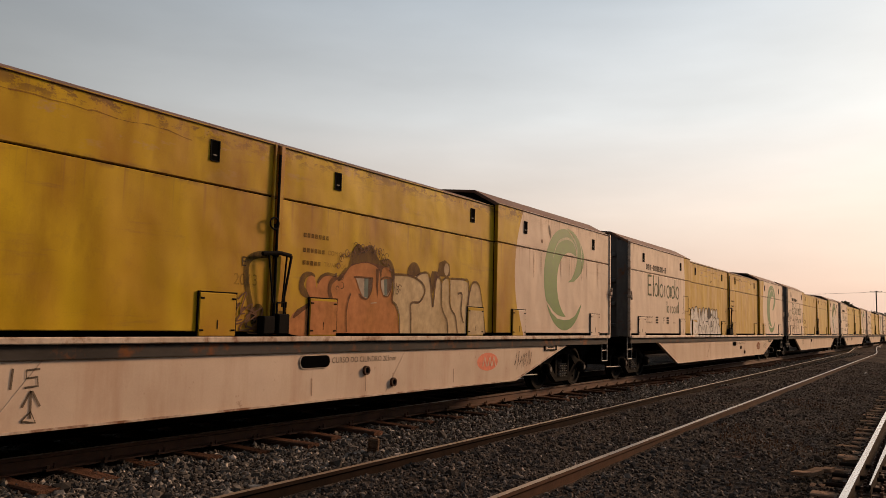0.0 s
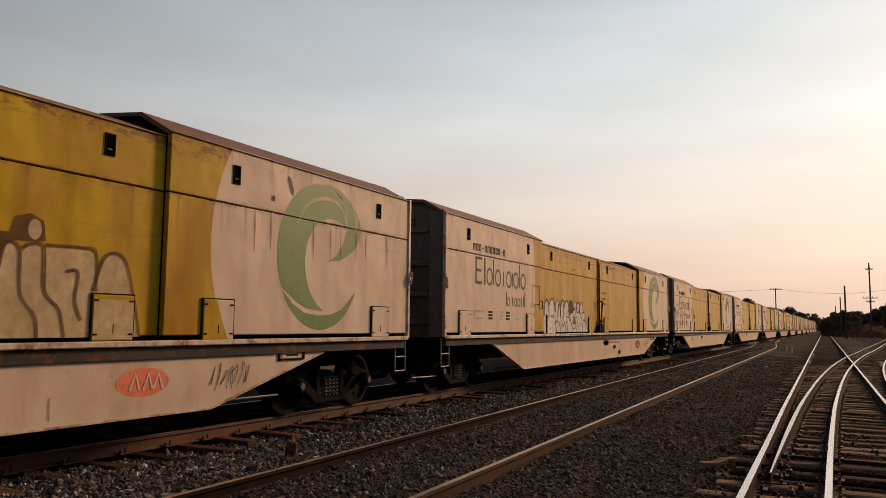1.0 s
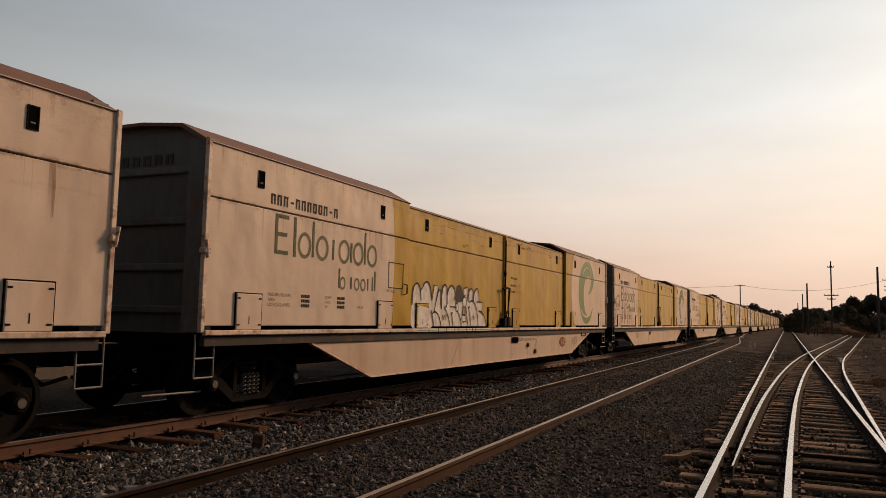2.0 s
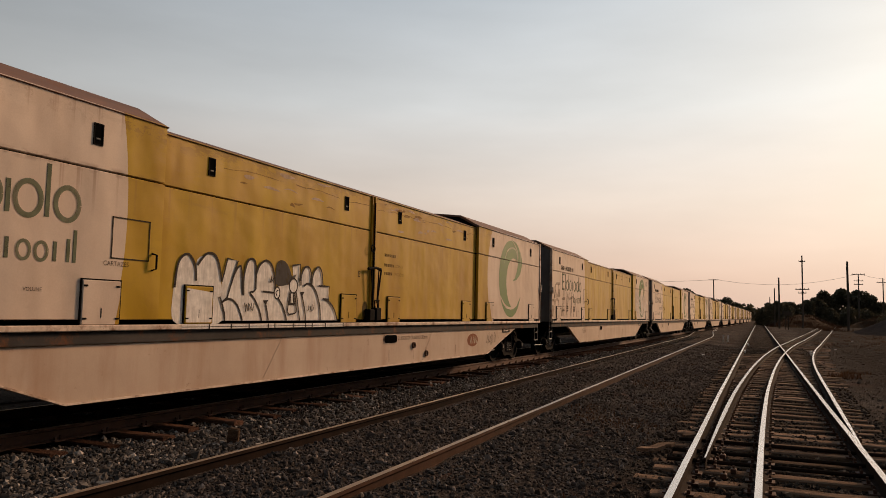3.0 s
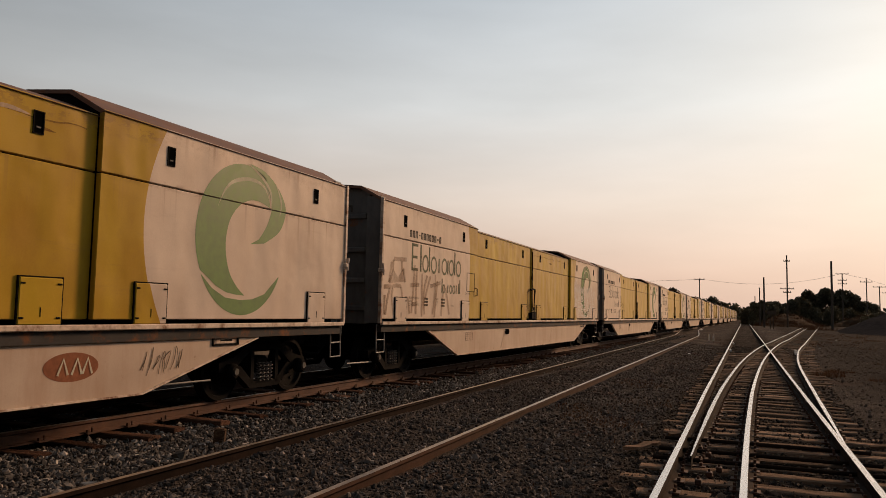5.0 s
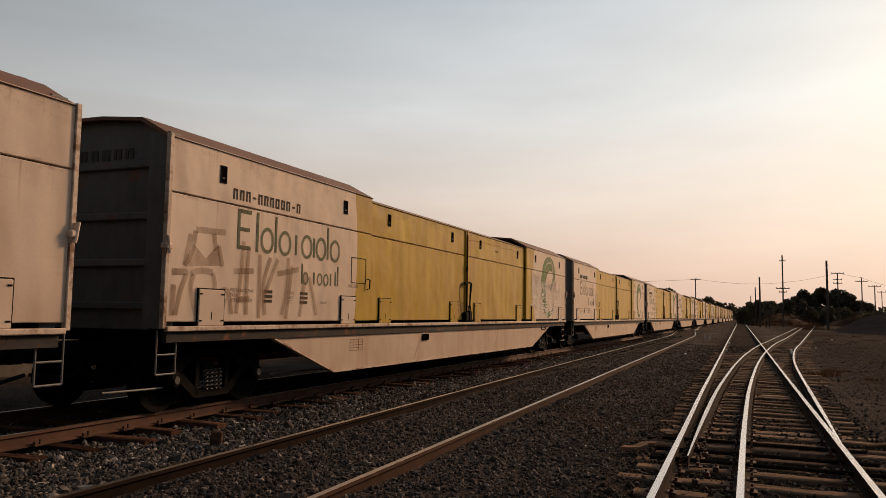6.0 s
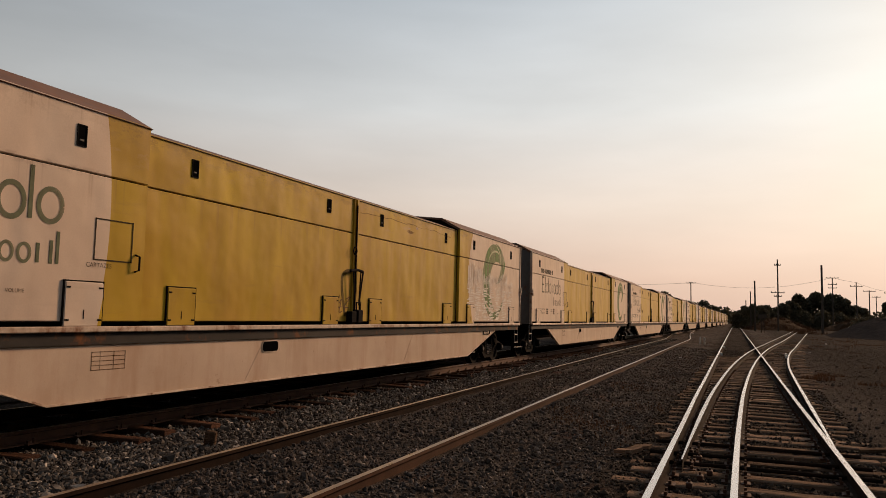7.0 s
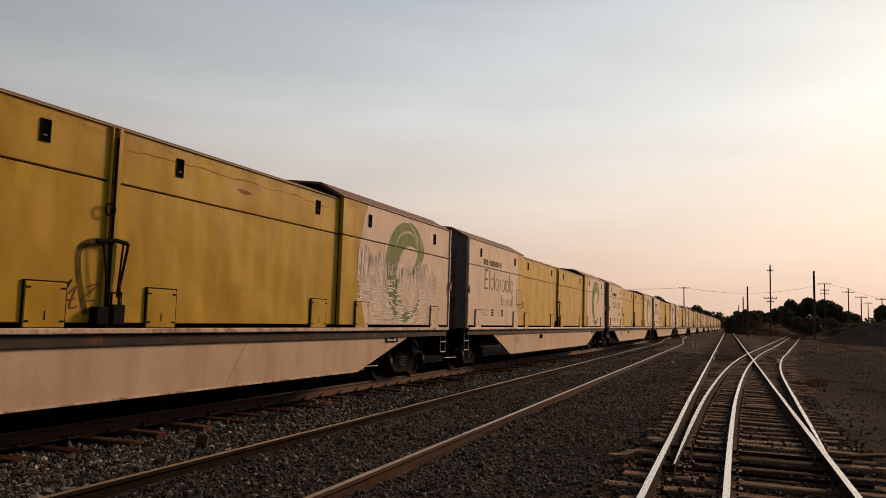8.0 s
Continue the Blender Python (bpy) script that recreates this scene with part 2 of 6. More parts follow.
def ground_material():
    m, n = material("cinder_ground")
    co = n.add("ShaderNodeTexCoord").outputs["Object"]
    x, y, z = n.add("ShaderNodeSeparateXYZ", {0: co}).outputs
    grit = n.noise(co, 24, 8, 0.8)
    patch_ = n.noise(co, 0.35, 6, 0.6)
    far = n.noise(co, 0.03, 5, 0.6)
    col = n.mix(n.ramp(patch_, [(0.35, 0.0), (0.68, 1.0)]), rgb(0.036, 0.0305, 0.0265), rgb(0.090, 0.074, 0.063))
    red = n.ramp(n.noise(co, 0.55, 5, 0.65), [(0.58, 0.0), (0.70, 1.0)])
    col = n.mix(n.math("MULTIPLY", red, 0.7), col, rgb(0.080, 0.036, 0.022))
    col = n.mix(n.ramp(far, [(0.5, 0.0), (0.7, 0.6)]), col, rgb(0.030, 0.019, 0.012))
    # darker tone over the open ground beside the yard track, growing with x
    open_tone = n.math("MULTIPLY", n.math("SUBTRACT", x, 1.7), 0.7, clamp=True)
    open_tone = n.math("MULTIPLY", open_tone, n.ramp(n.noise(co, 0.25, 5, 0.6), [(0.25, 0.65), (0.60, 1.0)]))
    col = n.mix(open_tone, col, rgb(0.028, 0.023, 0.0195))
    # oily ballast between the rails of the yard track
    off = n.math("ABSOLUTE", n.math("SUBTRACT", n.math("MULTIPLY_ADD", y, 0.0155, x), 0.18))
    oil = n.math("MULTIPLY", n.math("SUBTRACT", 1.7, off), 1.4, clamp=True)
    oil = n.math("MULTIPLY", oil, n.ramp(n.noise(co, 0.8, 5, 0.65), [(0.35, 0.25), (0.6, 0.95)]))
    col = n.mix(oil, col, rgb(0.018, 0.0135, 0.0105))
    col = n.mix(1.0, col, n.ramp(grit, [(0.30, 0.25), (0.50, 0.9), (0.70, 2.6)]), "MULTIPLY")
    pebble = n.add("ShaderNodeTexVoronoi", {"Vector": co, "Scale": 22.0}).outputs["Color"]
    pick = n.ramp(n.add("ShaderNodeSeparateColor", {0: pebble}).outputs[0], [(0.90, 0.0), (0.94, 1.0)])
    col = n.mix(n.math("MULTIPLY", n.math("MULTIPLY", pick, n.math("MULTIPLY_ADD", open_tone, -0.8, 1.0)), 0.5), col, rgb(0.13, 0.10, 0.078))
    finish(n, col, 0.95, 0.0, grit, 1.0, 0.06, 0.006)
    return m


def stone_material(name, lo, hi):
    m, n = material(name)
    g = n.add("ShaderNodeNewGeometry").outputs["Random Per Island"]
    co = n.add("ShaderNodeTexCoord").outputs["Object"]
    col = n.mix(n.ramp(g, [(0.0, 0.0), (0.72, 0.16), (0.93, 0.48), (1.0, 1.0)]), rgb(*lo), rgb(*hi))
    fine = n.noise(co, 70, 4, 0.6)
    col = n.mix(1.0, col, n.ramp(fine, [(0.2, 0.7), (0.8, 1.25)]), "MULTIPLY")
    finish(n, col, 0.85, 0.0, fine, 0.4, 0.004, 0.12)
    return m


def leaf_material(name, lo, hi):
    m, n = material(name)
    g = n.add("ShaderNodeNewGeometry").outputs["Random Per Island"]
    col = n.mix(g, rgb(*lo), rgb(*hi))
    b = n.add("ShaderNodeBsdfPrincipled", {"Base Color": col, "Roughness": 0.75, "Specular IOR Level": 0.25})
    t = n.add("ShaderNodeBsdfTranslucent", {0: col})
    mx = n.add("ShaderNodeMixShader", {0: 0.2, 1: b.outputs[0], 2: t.outputs[0]})
    n.add("ShaderNodeOutputMaterial", {0: mx.outputs[0]})
    return m


PAINT, SILL = wagon_paint(), sill_paint()
ROOF = plain("rusty_roof", (0.105, 0.052, 0.032), (0.17, 0.088, 0.054), 1.2, 0.8, 0, 0.3, 0.01, (1, 0.4, 1), 0.1)
# sooty steel, taken near black: shade under the wagons is in its colour
DARK = plain("sooty_shade_steel", (0.004, 0.0037, 0.0035), (0.010, 0.0085, 0.0075), 2.0, 0.85, 0.0, 0.4, 0.01, spec=0.05)
# for flat black plates that stand in for the shade inside openings
HOLE = plain("recess_shade", (0.003, 0.003, 0.003), (0.006, 0.0055, 0.005), 2.0, 0.95, 0.0, 0.2, 0.01, spec=0.0)
GREY = plain("grey_bulkhead_paint", (0.085, 0.086, 0.087), (0.135, 0.132, 0.128), 1.0, 0.6, 0, 0.2, 0.01, (1, 1, 0.4), 0.03)
LIP = plain("cream_edge_paint", (0.43, 0.32, 0.235), (0.60, 0.485, 0.385), 1.4, 0.6, 0, 0.3, 0.01, (1, 1, 1), 0.12)
# dirty grey, with the shadow below the deck edge put into the colour
CHANNEL = plain("grimy_shaded_paint", (0.032, 0.029, 0.027), (0.062, 0.055, 0.050), 1.2, 0.75, 0, 0.3, 0.01, (1, 0.5, 1), 0.08, 0.1)
TREAD = plain("polished_rail_steel", (0.47, 0.43, 0.39), (0.60, 0.56, 0.52), 3.0, 0.27, 1.0, 0.05, 0.002, (1, 0.1, 1))
RUSTD = plain("old_rail_rust", (0.010, 0.0065, 0.005), (0.027, 0.015, 0.010), 4.0, 0.9, 0, 0.5, 0.004, spec=0.04)
RUST = plain("rail_rust", (0.048, 0.020, 0.010), (0.086, 0.036, 0.018), 4.0, 0.85, 0, 0.5, 0.004)
# lighter copy of the rail rust, with sunlight on the side in its colour
BROWNRAIL = plain("lit_rail_rust", (0.040, 0.019, 0.011), (0.075, 0.034, 0.019), 4.0, 0.9, 0, 0.5, 0.004, spec=0.1)
DULL = plain("dull_rail_steel", (0.34, 0.28, 0.23), (0.46, 0.39, 0.33), 3.0, 0.33, 0.9, 0.1, 0.002, (1, 0.15, 1))
WOOD = plain("weathered_tie_wood", (0.075, 0.048, 0.032), (0.27, 0.175, 0.115), 3.5, 0.9, 0, 0.9, 0.02, (0.35, 3, 3), 0.0, 0.015, 0.55)
OLDTIE = plain("oil_stained_tie_wood", (0.030, 0.017, 0.012), (0.105, 0.054, 0.035), 3.5, 0.9, 0, 0.9, 0.02, (0.35, 3, 3), 0.0, 0.015, 0.5)
CAP = plain("worn_axle_cap_steel", (0.05, 0.045, 0.04), (0.11, 0.10, 0.09), 6.0, 0.5, 0.3, 0.2, 0.004)
GREEN = plain("logo_green_paint", (0.062, 0.135, 0.022), (0.098, 0.188, 0.038), 0.9, 0.55, 0, 0.05, 0.002, vary=0.0)
BLACK = plain("black_lettering", (0.03, 0.026, 0.022), (0.06, 0.05, 0.04), 2.5, 0.7, 0, 0.1, 0.005)
RED = plain("orange_red_paint", (0.46, 0.10, 0.045), (0.58, 0.17, 0.09), 2.0, 0.6, 0, 0.1, 0.005)
OXIDE = plain("oxide_brown_paint", (0.17, 0.062, 0.03), (0.24, 0.09, 0.045), 2.0, 0.7, 0, 0.1, 0.005, spec=0.08)
POLE = plain("weathered_pole_wood", (0.035, 0.028, 0.022), (0.07, 0.055, 0.042), 2.0, 0.9, 0, 0.5, 0.01, (3, 3, 0.4))
GROUND = ground_material()
STONE = stone_material("ballast_stone", (0.020, 0.0168, 0.0148), (0.40, 0.35, 0.30))
CINDER = stone_material("cinder_stone", (0.031, 0.0255, 0.0225), (0.28, 0.23, 0.195))
GRIT = stone_material("oily_grit", (0.019, 0.0145, 0.0115), (0.20, 0.145, 0.10))
# leaf colour raised to hold the distance haze over trees and woods
LEAF = leaf_material("hazed_foliage", (0.045, 0.044, 0.028), (0.095, 0.085, 0.052))
WEED = leaf_material("rusty_weeds", (0.05, 0.026, 0.014), (0.10, 0.052, 0.026))
STRAW = leaf_material("dry_grass_blades", (0.024, 0.011, 0.005), (0.058, 0.027, 0.010))


# ---- mesh tools ----
class Shape:
    """Collects solids into one mesh."""

    def __init__(self):
        self.v, self.f, self.m = [], [], []

    def add(self, verts, faces, mat=0):
        o = len(self.v)
        self.v += [tuple(p) for p in verts]
        self.f += [tuple(i + o for i in f) for f in faces]
        self.m += [mat] * len(faces)
        return self

    def box(self, x0, x1, y0, y1, z0, z1, bev=0.0, mat=0):
        if bev <= 0:
            vs = [(x, y, z) for x in (x0, x1) for y in (y0, y1) for z in (z0, z1)]
            return self.add(vs, [(0, 1, 3, 2), (4, 6, 7, 5), (0, 4, 5, 1), (2, 3, 7, 6), (0, 2, 6, 4), (1, 5, 7, 3)], mat)
        b = bmesh.new()
        bmesh.ops.create_cube(b, size=1, matrix=Matrix.LocRotScale(((x0 + x1) / 2, (y0 + y1) / 2, (z0 + z1) / 2), None, (x1 - x0, y1 - y0, z1 - z0)))
        bmesh.ops.bevel(b, geom=b.edges[:], offset=bev, segments=1, affect="EDGES")
        return self.take(b, mat)

    def take(self, b, mat=0):
        b.verts.index_update()
        self.add([v.co[:] for v in b.verts], [[v.index for v in f.verts] for f in b.faces], mat)
        b.free()
        return self

    def prism(self, poly, axis, lo, hi, mat=0):
        """poly: pairs in the two other axes, in order x, y, z."""
        k = len(poly)

        def at(p, w):
            q = list(p)
            q.insert(axis, w)
            return q
        vs = [at(p, lo) for p in poly] + [at(p, hi) for p in poly]
        fs = [tuple(range(k)), tuple(range(2 * k - 1, k - 1, -1))] + [(i, i + k, (i + 1) % k + k, (i + 1) % k) for i in range(k)]
        return self.add(vs, fs, mat)

    def rod(self, pts, r, n=8, mat=0, r2=None):
        """A tube along points."""
        pts = [Vector(p) for p in pts]
        vs, fs = [], []
        for i, p in enumerate(pts):
            d = (pts[min(i + 1, len(pts) - 1)] - pts[max(i - 1, 0)]).normalized()
            s = d.cross(Vector((0, 0, 1)) if abs(d.z) < 0.9 else Vector((1, 0, 0))).normalized()
            t = d.cross(s)
            rr = r if r2 is None else r + (r2 - r) * i / (len(pts) - 1)
            vs += [p + rr * (math.cos(a) * s + math.sin(a) * t) for a in (2 * math.pi * k / n for k in range(n))]
        for i in range(len(pts) - 1):
            fs += [(i * n + k, i * n + (k + 1) % n, (i + 1) * n + (k + 1) % n, (i + 1) * n + k) for k in range(n)]
        fs += [tuple(range(n - 1, -1, -1)), tuple(range((len(pts) - 1) * n, len(pts) * n))]
        return self.add(vs, fs, mat)

    def spin(self, profile, axis, centre, n=28, mat=0):
        """profile: (radius, along) pairs round an axis through centre."""
        vs, fs = [], []
        k = len(profile)
        for i in range(n):
            a = 2 * math.pi * i / n
            for r, w in profile:
                p = [r * math.cos(a), r * math.sin(a)]
                p.insert(axis, w)
                vs.append([p[j] + centre[j] for j in range(3)])
        for i in range(n):
            for j in range(k):
                fs.append((i * k + j, i * k + (j + 1) % k, ((i + 1) % n) * k + (j + 1) % k, ((i + 1) % n) * k + j))
        return self.add(vs, fs, mat)

    def mesh(self, name, *mats, smooth=False):
        me = bpy.data.meshes.new(name)
        me.from_pydata(self.v, [], self.f)
        for m in mats:
            me.materials.append(m)
        if len(mats) > 1:
            me.polygons.foreach_set("material_index", self.m)
        b = bmesh.new()
        b.from_mesh(me)
        bmesh.ops.recalc_face_normals(b, faces=b.faces[:])
        b.to_mesh(me)
        b.free()
        if smooth:
            me.shade_smooth()
        me.update()
        return me


def part(name, shape, mats, parent, label="", smooth=False):
    mats = mats if isinstance(mats, tuple) else (mats,)
    me = shape if isinstance(shape, bpy.types.Mesh) else shape.mesh(name, *mats, smooth=smooth)
    ob = new(name, me)
    ob.parent = parent
    return tagged(ob, label) if label else ob


def thing(name, label, category, group="", kind="", at=None):
    ob = new(name)
    ob.empty_display_size = 0.3
    if at is not None:
        ob.matrix_basis = at
    return tagged(ob, label, category, group, kind)


def lumps(x, y, s):
    return noise.noise(Vector((x * s, y * s, 7.3)))


# ---- ground ----
def ground_height(x, y):
    z = -0.165 + 0.035 * lumps(x, y, 0.45) + 0.02 * lumps(x, y, 1.9)
    if x < -5.7 and x > -11:
        z -= 0.065 * min(1, (-5.7 - x) / 0.7)
    c = -3.80 - 0.0165 * y
    if abs(x - c) < 1.6:
        z += 0.06 * min(1, (1.6 - abs(x - c)) / 0.3)
    s = 0.195 - 0.0175 * y if y < 15 else -0.0675 - 0.0148 * (y - 15)
    if abs(x - s) < 1.7 and y < 60:
        bed = min(1.0, (1.7 - abs(x - s)) / 0.3)
        z += bed * (-0.190 + 0.034 * lumps(x, y, 1.6) + 0.014 * lumps(x, y, 4.0) - z)
    if x > 3:
        z += 0.10 * min(1, (x - 3) / 4) * (0.5 + lumps(x, y, 0.2))
    return z


def make_ground():
    def axis(lo, hi, step, reach):
        a = list(np.arange(lo, hi + step / 2, step))
        k, w = step, 0
        up, down = [], []
        w = hi
        while w < reach:
            k *= 1.35
            w += k
            up.append(w)
        w, k = lo, step
        while w > -reach:
            k *= 1.35
            w -= k
            down.append(w)
        return down[::-1] + a + up
    xs, ys = axis(-11, 9, 0.16, 3000), axis(-3, 45, 0.2, 3000)
    vs = [(x, y, ground_height(x, y) if abs(x) < 60 and abs(y) < 140 else -0.16) for y in ys for x in xs]
    w = len(xs)
    fs = [(j * w + i, j * w + i + 1, (j + 1) * w + i + 1, (j + 1) * w + i) for j in range(len(ys) - 1) for i in range(w - 1)]
    me = bpy.data.meshes.new("ground")
    me.from_pydata(vs, [], fs)
    me.materials.append(GROUND)
    me.shade_smooth()
    tagged(new("ground", me), "dark cinder and dirt ground of a rail yard", "ground", kind="structure")


make_ground()


# ---- tracks ----
RAIL_SECTION = [(-0.029, 0.0), (0.029, 0.0), (0.033, -0.03), (0.010, -0.045), (0.010, -0.125), (0.07, -0.140), (0.07, -0.155),
                (-0.07, -0.155), (-0.07, -0.140), (-0.010, -0.125), (-0.010, -0.045), (-0.033, -0.03)]


def rail(parent, path, y0, y1, head, name="rail", label="", point=0.0, side=None):
    s = Shape()
    ys, y = [], y0
    while y < y1:
        ys.append(y)
        y += 0.6 if y < 30 else (2.0 if y < 120 else 10)
    ys.append(y1)
    k = len(RAIL_SECTION)
    vs, fs, ms = [], [], []
    for y in ys:
        t = Vector((path(y + 0.1) - path(y - 0.1), 0.2, 0)).normalized()
        thin = 1.0 if not point else min(1.0, 0.25 + 0.75 * (y - y0) / point)
        drop = -0.02 * (1 - thin)
        wob = 0.004 * lumps(path(y) * 3, y, 0.25)
        for a, z in RAIL_SECTION:
            vs.append((path(y) + a * thin * t.y + wob, y - a * thin * t.x, z + drop + 0.006 * lumps(1.7, y, 0.15)))
    for i in range(len(ys) - 1):
        for j in range(k):
            fs.append((i * k + j, i * k + (j + 1) % k, (i + 1) * k + (j + 1) % k, (i + 1) * k + j))
            ms.append(0 if j == 0 else 1)
    fs += [tuple(range(k)), tuple(range((len(ys) - 1) * k, len(ys) * k))]
    ms += [1, 1]
    s.v, s.f, s.m = vs, fs, ms
    return part(name, s, (head, side or RUSTD), parent, label)


def tie_mesh(seed, length, wood):
    rnd = random.Random(seed)
    s = Shape()
    n = 6
    vs = []
    for i in range(n + 1):
        x = -length / 2 + length * i / n
        w, top = 0.105 + rnd.uniform(-0.012, 0.012), rnd.uniform(-0.012, 0.006)
        e = rnd.uniform(-0.03, 0.03) if i in (0, n) else 0
        vs += [(x + e, -w, -0.16), (x + e, -w, top - 0.012), (x + e, -w + 0.02, top), (x + e, w - 0.02, top + rnd.uniform(-0.006, 0.006)), (x + e, w, top - 0.012), (x + e, w, -0.16)]
    fs = []
    for i in range(n):
        fs += [(i * 6 + j, i * 6 + j + 1, (i + 1) * 6 + j + 1, (i + 1) * 6 + j) for j in range(5)]
    fs += [tuple(range(6)), tuple(range(n * 6, n * 6 + 6))]
    s.add(vs, fs)
    return s.mesh("tie", wood)


def lay_ties(parent, centre, y0, y1, step, length, seed, skew=0.0, low=-0.148, wander=0.07, wood=None):
    rnd = random.Random(seed)
    kinds = [tie_mesh(seed * 10 + k, length, wood or WOOD) for k in range(5)]
    y = y0
    while y < y1:
        ob = new("tie", rnd.choice(kinds))
        ob.parent = parent
        ob.matrix_basis = pose(centre(y) + rnd.uniform(-wander, wander), y, low + rnd.uniform(-0.012, 0.012), 0, 0, skew + rnd.uniform(-1.6, 1.6))
        y += step * rnd.uniform(0.9, 1.1)


def line_x(y):
    return -8.24 - max(0.0, y - 260) ** 2 * 0.0002


def siding_x(y):
    """Straight beside the train, then a sharp swing towards its track."""
    def bend(at, by):
        return by * math.log1p(math.exp(min(30.0, y - at))) if y - at < 30 else by * (y - at)
    return -3.80 - 0.0165 * y - bend(59, 0.052) + bend(84, 0.026)


def main_x(y):
    return 0.195 - 0.0175 * y if y < 15 else -0.0675 - 0.0148 * (y - 15)


def branch_mid(y):
    y = max(y - 1, 0)
    return 0.00093 * y * y if y < 55 else 2.81 + 0.084 * (y - 55)


def branch_left(y):
    return 0.14 + 0.00103 * (y - 5) ** 2 if y < 50 else 2.226 + 0.083 * (y - 50)


def branch_right(y):
    b = 0.03 * (y - 8.8)
    if y > 21.4:
        b += 0.0015 * (min(y, 45.0) - 21.4) ** 2
    return b if y < 45 else b + 0.058 * (y - 45)


def fastening_mesh():
    s = Shape()
    s.box(-0.13, 0.13, -0.07, 0.07, -0.152, -0.138)
    for sx in (-1, 1):
        s.box(sx * 0.085 - 0.014, sx * 0.085 + 0.014, -0.045, -0.015, -0.14, -0.105)
        s.rod([(sx * 0.085, 0.035, -0.14), (sx * 0.085, 0.035, -0.085)], 0.014, 6)
    return s.mesh("tie_plate", RUST)


FASTENING = fastening_mesh()


def fasten(parent, path, y0, y1, step, seed):
    rnd = random.Random(seed)
    y = y0
    while y < y1:
        ob = new("tie_plate", FASTENING)
        ob.parent = parent
        ob.matrix_basis = pose(path(y), y, 0, 0, 0, rnd.uniform(-2, 2))
        y += step * rnd.uniform(0.9, 1.1)


G = 0.835
line = thing("train_track", "broad-gauge track with rusty rails on wooden ties", "railway track", kind="structure")
for sx in (-G, G):
    rail(line, lambda y, sx=sx: line_x(y) + sx, -14, 420, DULL, side=RUST)
lay_ties(line, line_x, -3, 60, 0.70, 3.10, 1, low=-0.158, wander=0.20, wood=OLDTIE)
fasten(line, lambda y: line_x(y) + G, 1, 30, 0.66, 2)
siding = thing("siding_track", "half-buried siding with worn rails", "railway track", kind="structure")
# left rail in dark rust, right rail in the rust coloured as sunlit
rail(siding, lambda y: siding_x(y) - G, -6, 112, DULL)
rail(siding, lambda y: siding_x(y) + G, -6, 112, DULL, side=BROWNRAIL)
yard = thing("dual_gauge_track", "three-rail track and turnout with bright rails on weathered ties", "railway track", kind="structure")
rail(yard, lambda y: main_x(y) - G, -6, 300, TREAD)
rail(yard, lambda y: main_x(y) + G, -6, 300, TREAD)
rail(yard, lambda y: main_x(y) - 0.225 + branch_mid(y), -6, 184, TREAD)
rail(yard, lambda y: main_x(y) - G + branch_left(y), 8.2, 184, TREAD, "switch_rail", "", 4.0)
rail(yard, lambda y: main_x(y) + G + branch_right(y), 9.3, 184, TREAD, "switch_rail", "", 4.0)
lay_ties(yard, lambda y: main_x(y) + 0.09, -1, 36, 0.54, 2.55, 3, 1.0, -0.158, 0.10)
lay_ties(yard, lambda y: main_x(y) + branch_mid(y) + 0.15, 20, 60, 0.6, 2.6, 4, -3.0, -0.15)
for k, p in enumerate((lambda y: main_x(y) - G, lambda y: main_x(y) + G, lambda y: main_x(y) - 0.225 + branch_mid(y))):
    fasten(yard, p, 4, 20, 0.49, 20 + k)
fasten(yard, lambda y: main_x(y) - G + branch_left(y), 8.4, 26, 0.49, 31)
fasten(yard, lambda y: main_x(y) + G + branch_right(y), 11, 26, 0.49, 32)
for y in (8.5, 9.1, 9.9):
    part("switch_rod", Shape().rod([(main_x(y) - G - 0.25, y, -0.11), (main_x(y) - 0.3, y + 0.01, -0.11), (main_x(y) + G + 0.3, y + 0.03, -0.12)], 0.022, 8), RUSTD, yard)
for y, x in ((8.6, -0.62), (9.0, -0.55), (9.4, -0.66), (7.9, -0.5), (8.2, -0.42), (7.5, -0.58)):
    part("switch_clip", Shape().box(main_x(y) + x - 0.028, main_x(y) + x + 0.028, y - 0.05, y + 0.05, -0.15, -0.10, 0.008).rod([(main_x(y) + x, y, -0.11), (main_x(y) + x, y, -0.075)], 0.012, 6), RUST, yard)


# ---- wagons ----
HALF = 1.54
EAVE, LOW, JOINT, DROP = 3.54, 1.17, 2.83, 0.7
LENGTH, BOX = 23.16, 21.67


SPRING = plain("dull_spring_steel", (0.05, 0.045, 0.042), (0.09, 0.08, 0.072), 3.0, 0.6, 0.0, 0.2, 0.005)


def roof_line(inset):
    h, e = HALF - inset, EAVE - DROP * inset
    return [(h, e), (h - 0.50, e + 0.265 - 1.1 * inset), (0.35, e + 0.33 - 0.3 * inset), (-0.35, e + 0.33 - 0.3 * inset), (-h + 0.50, e + 0.265 - 1.1 * inset), (-h, e)]


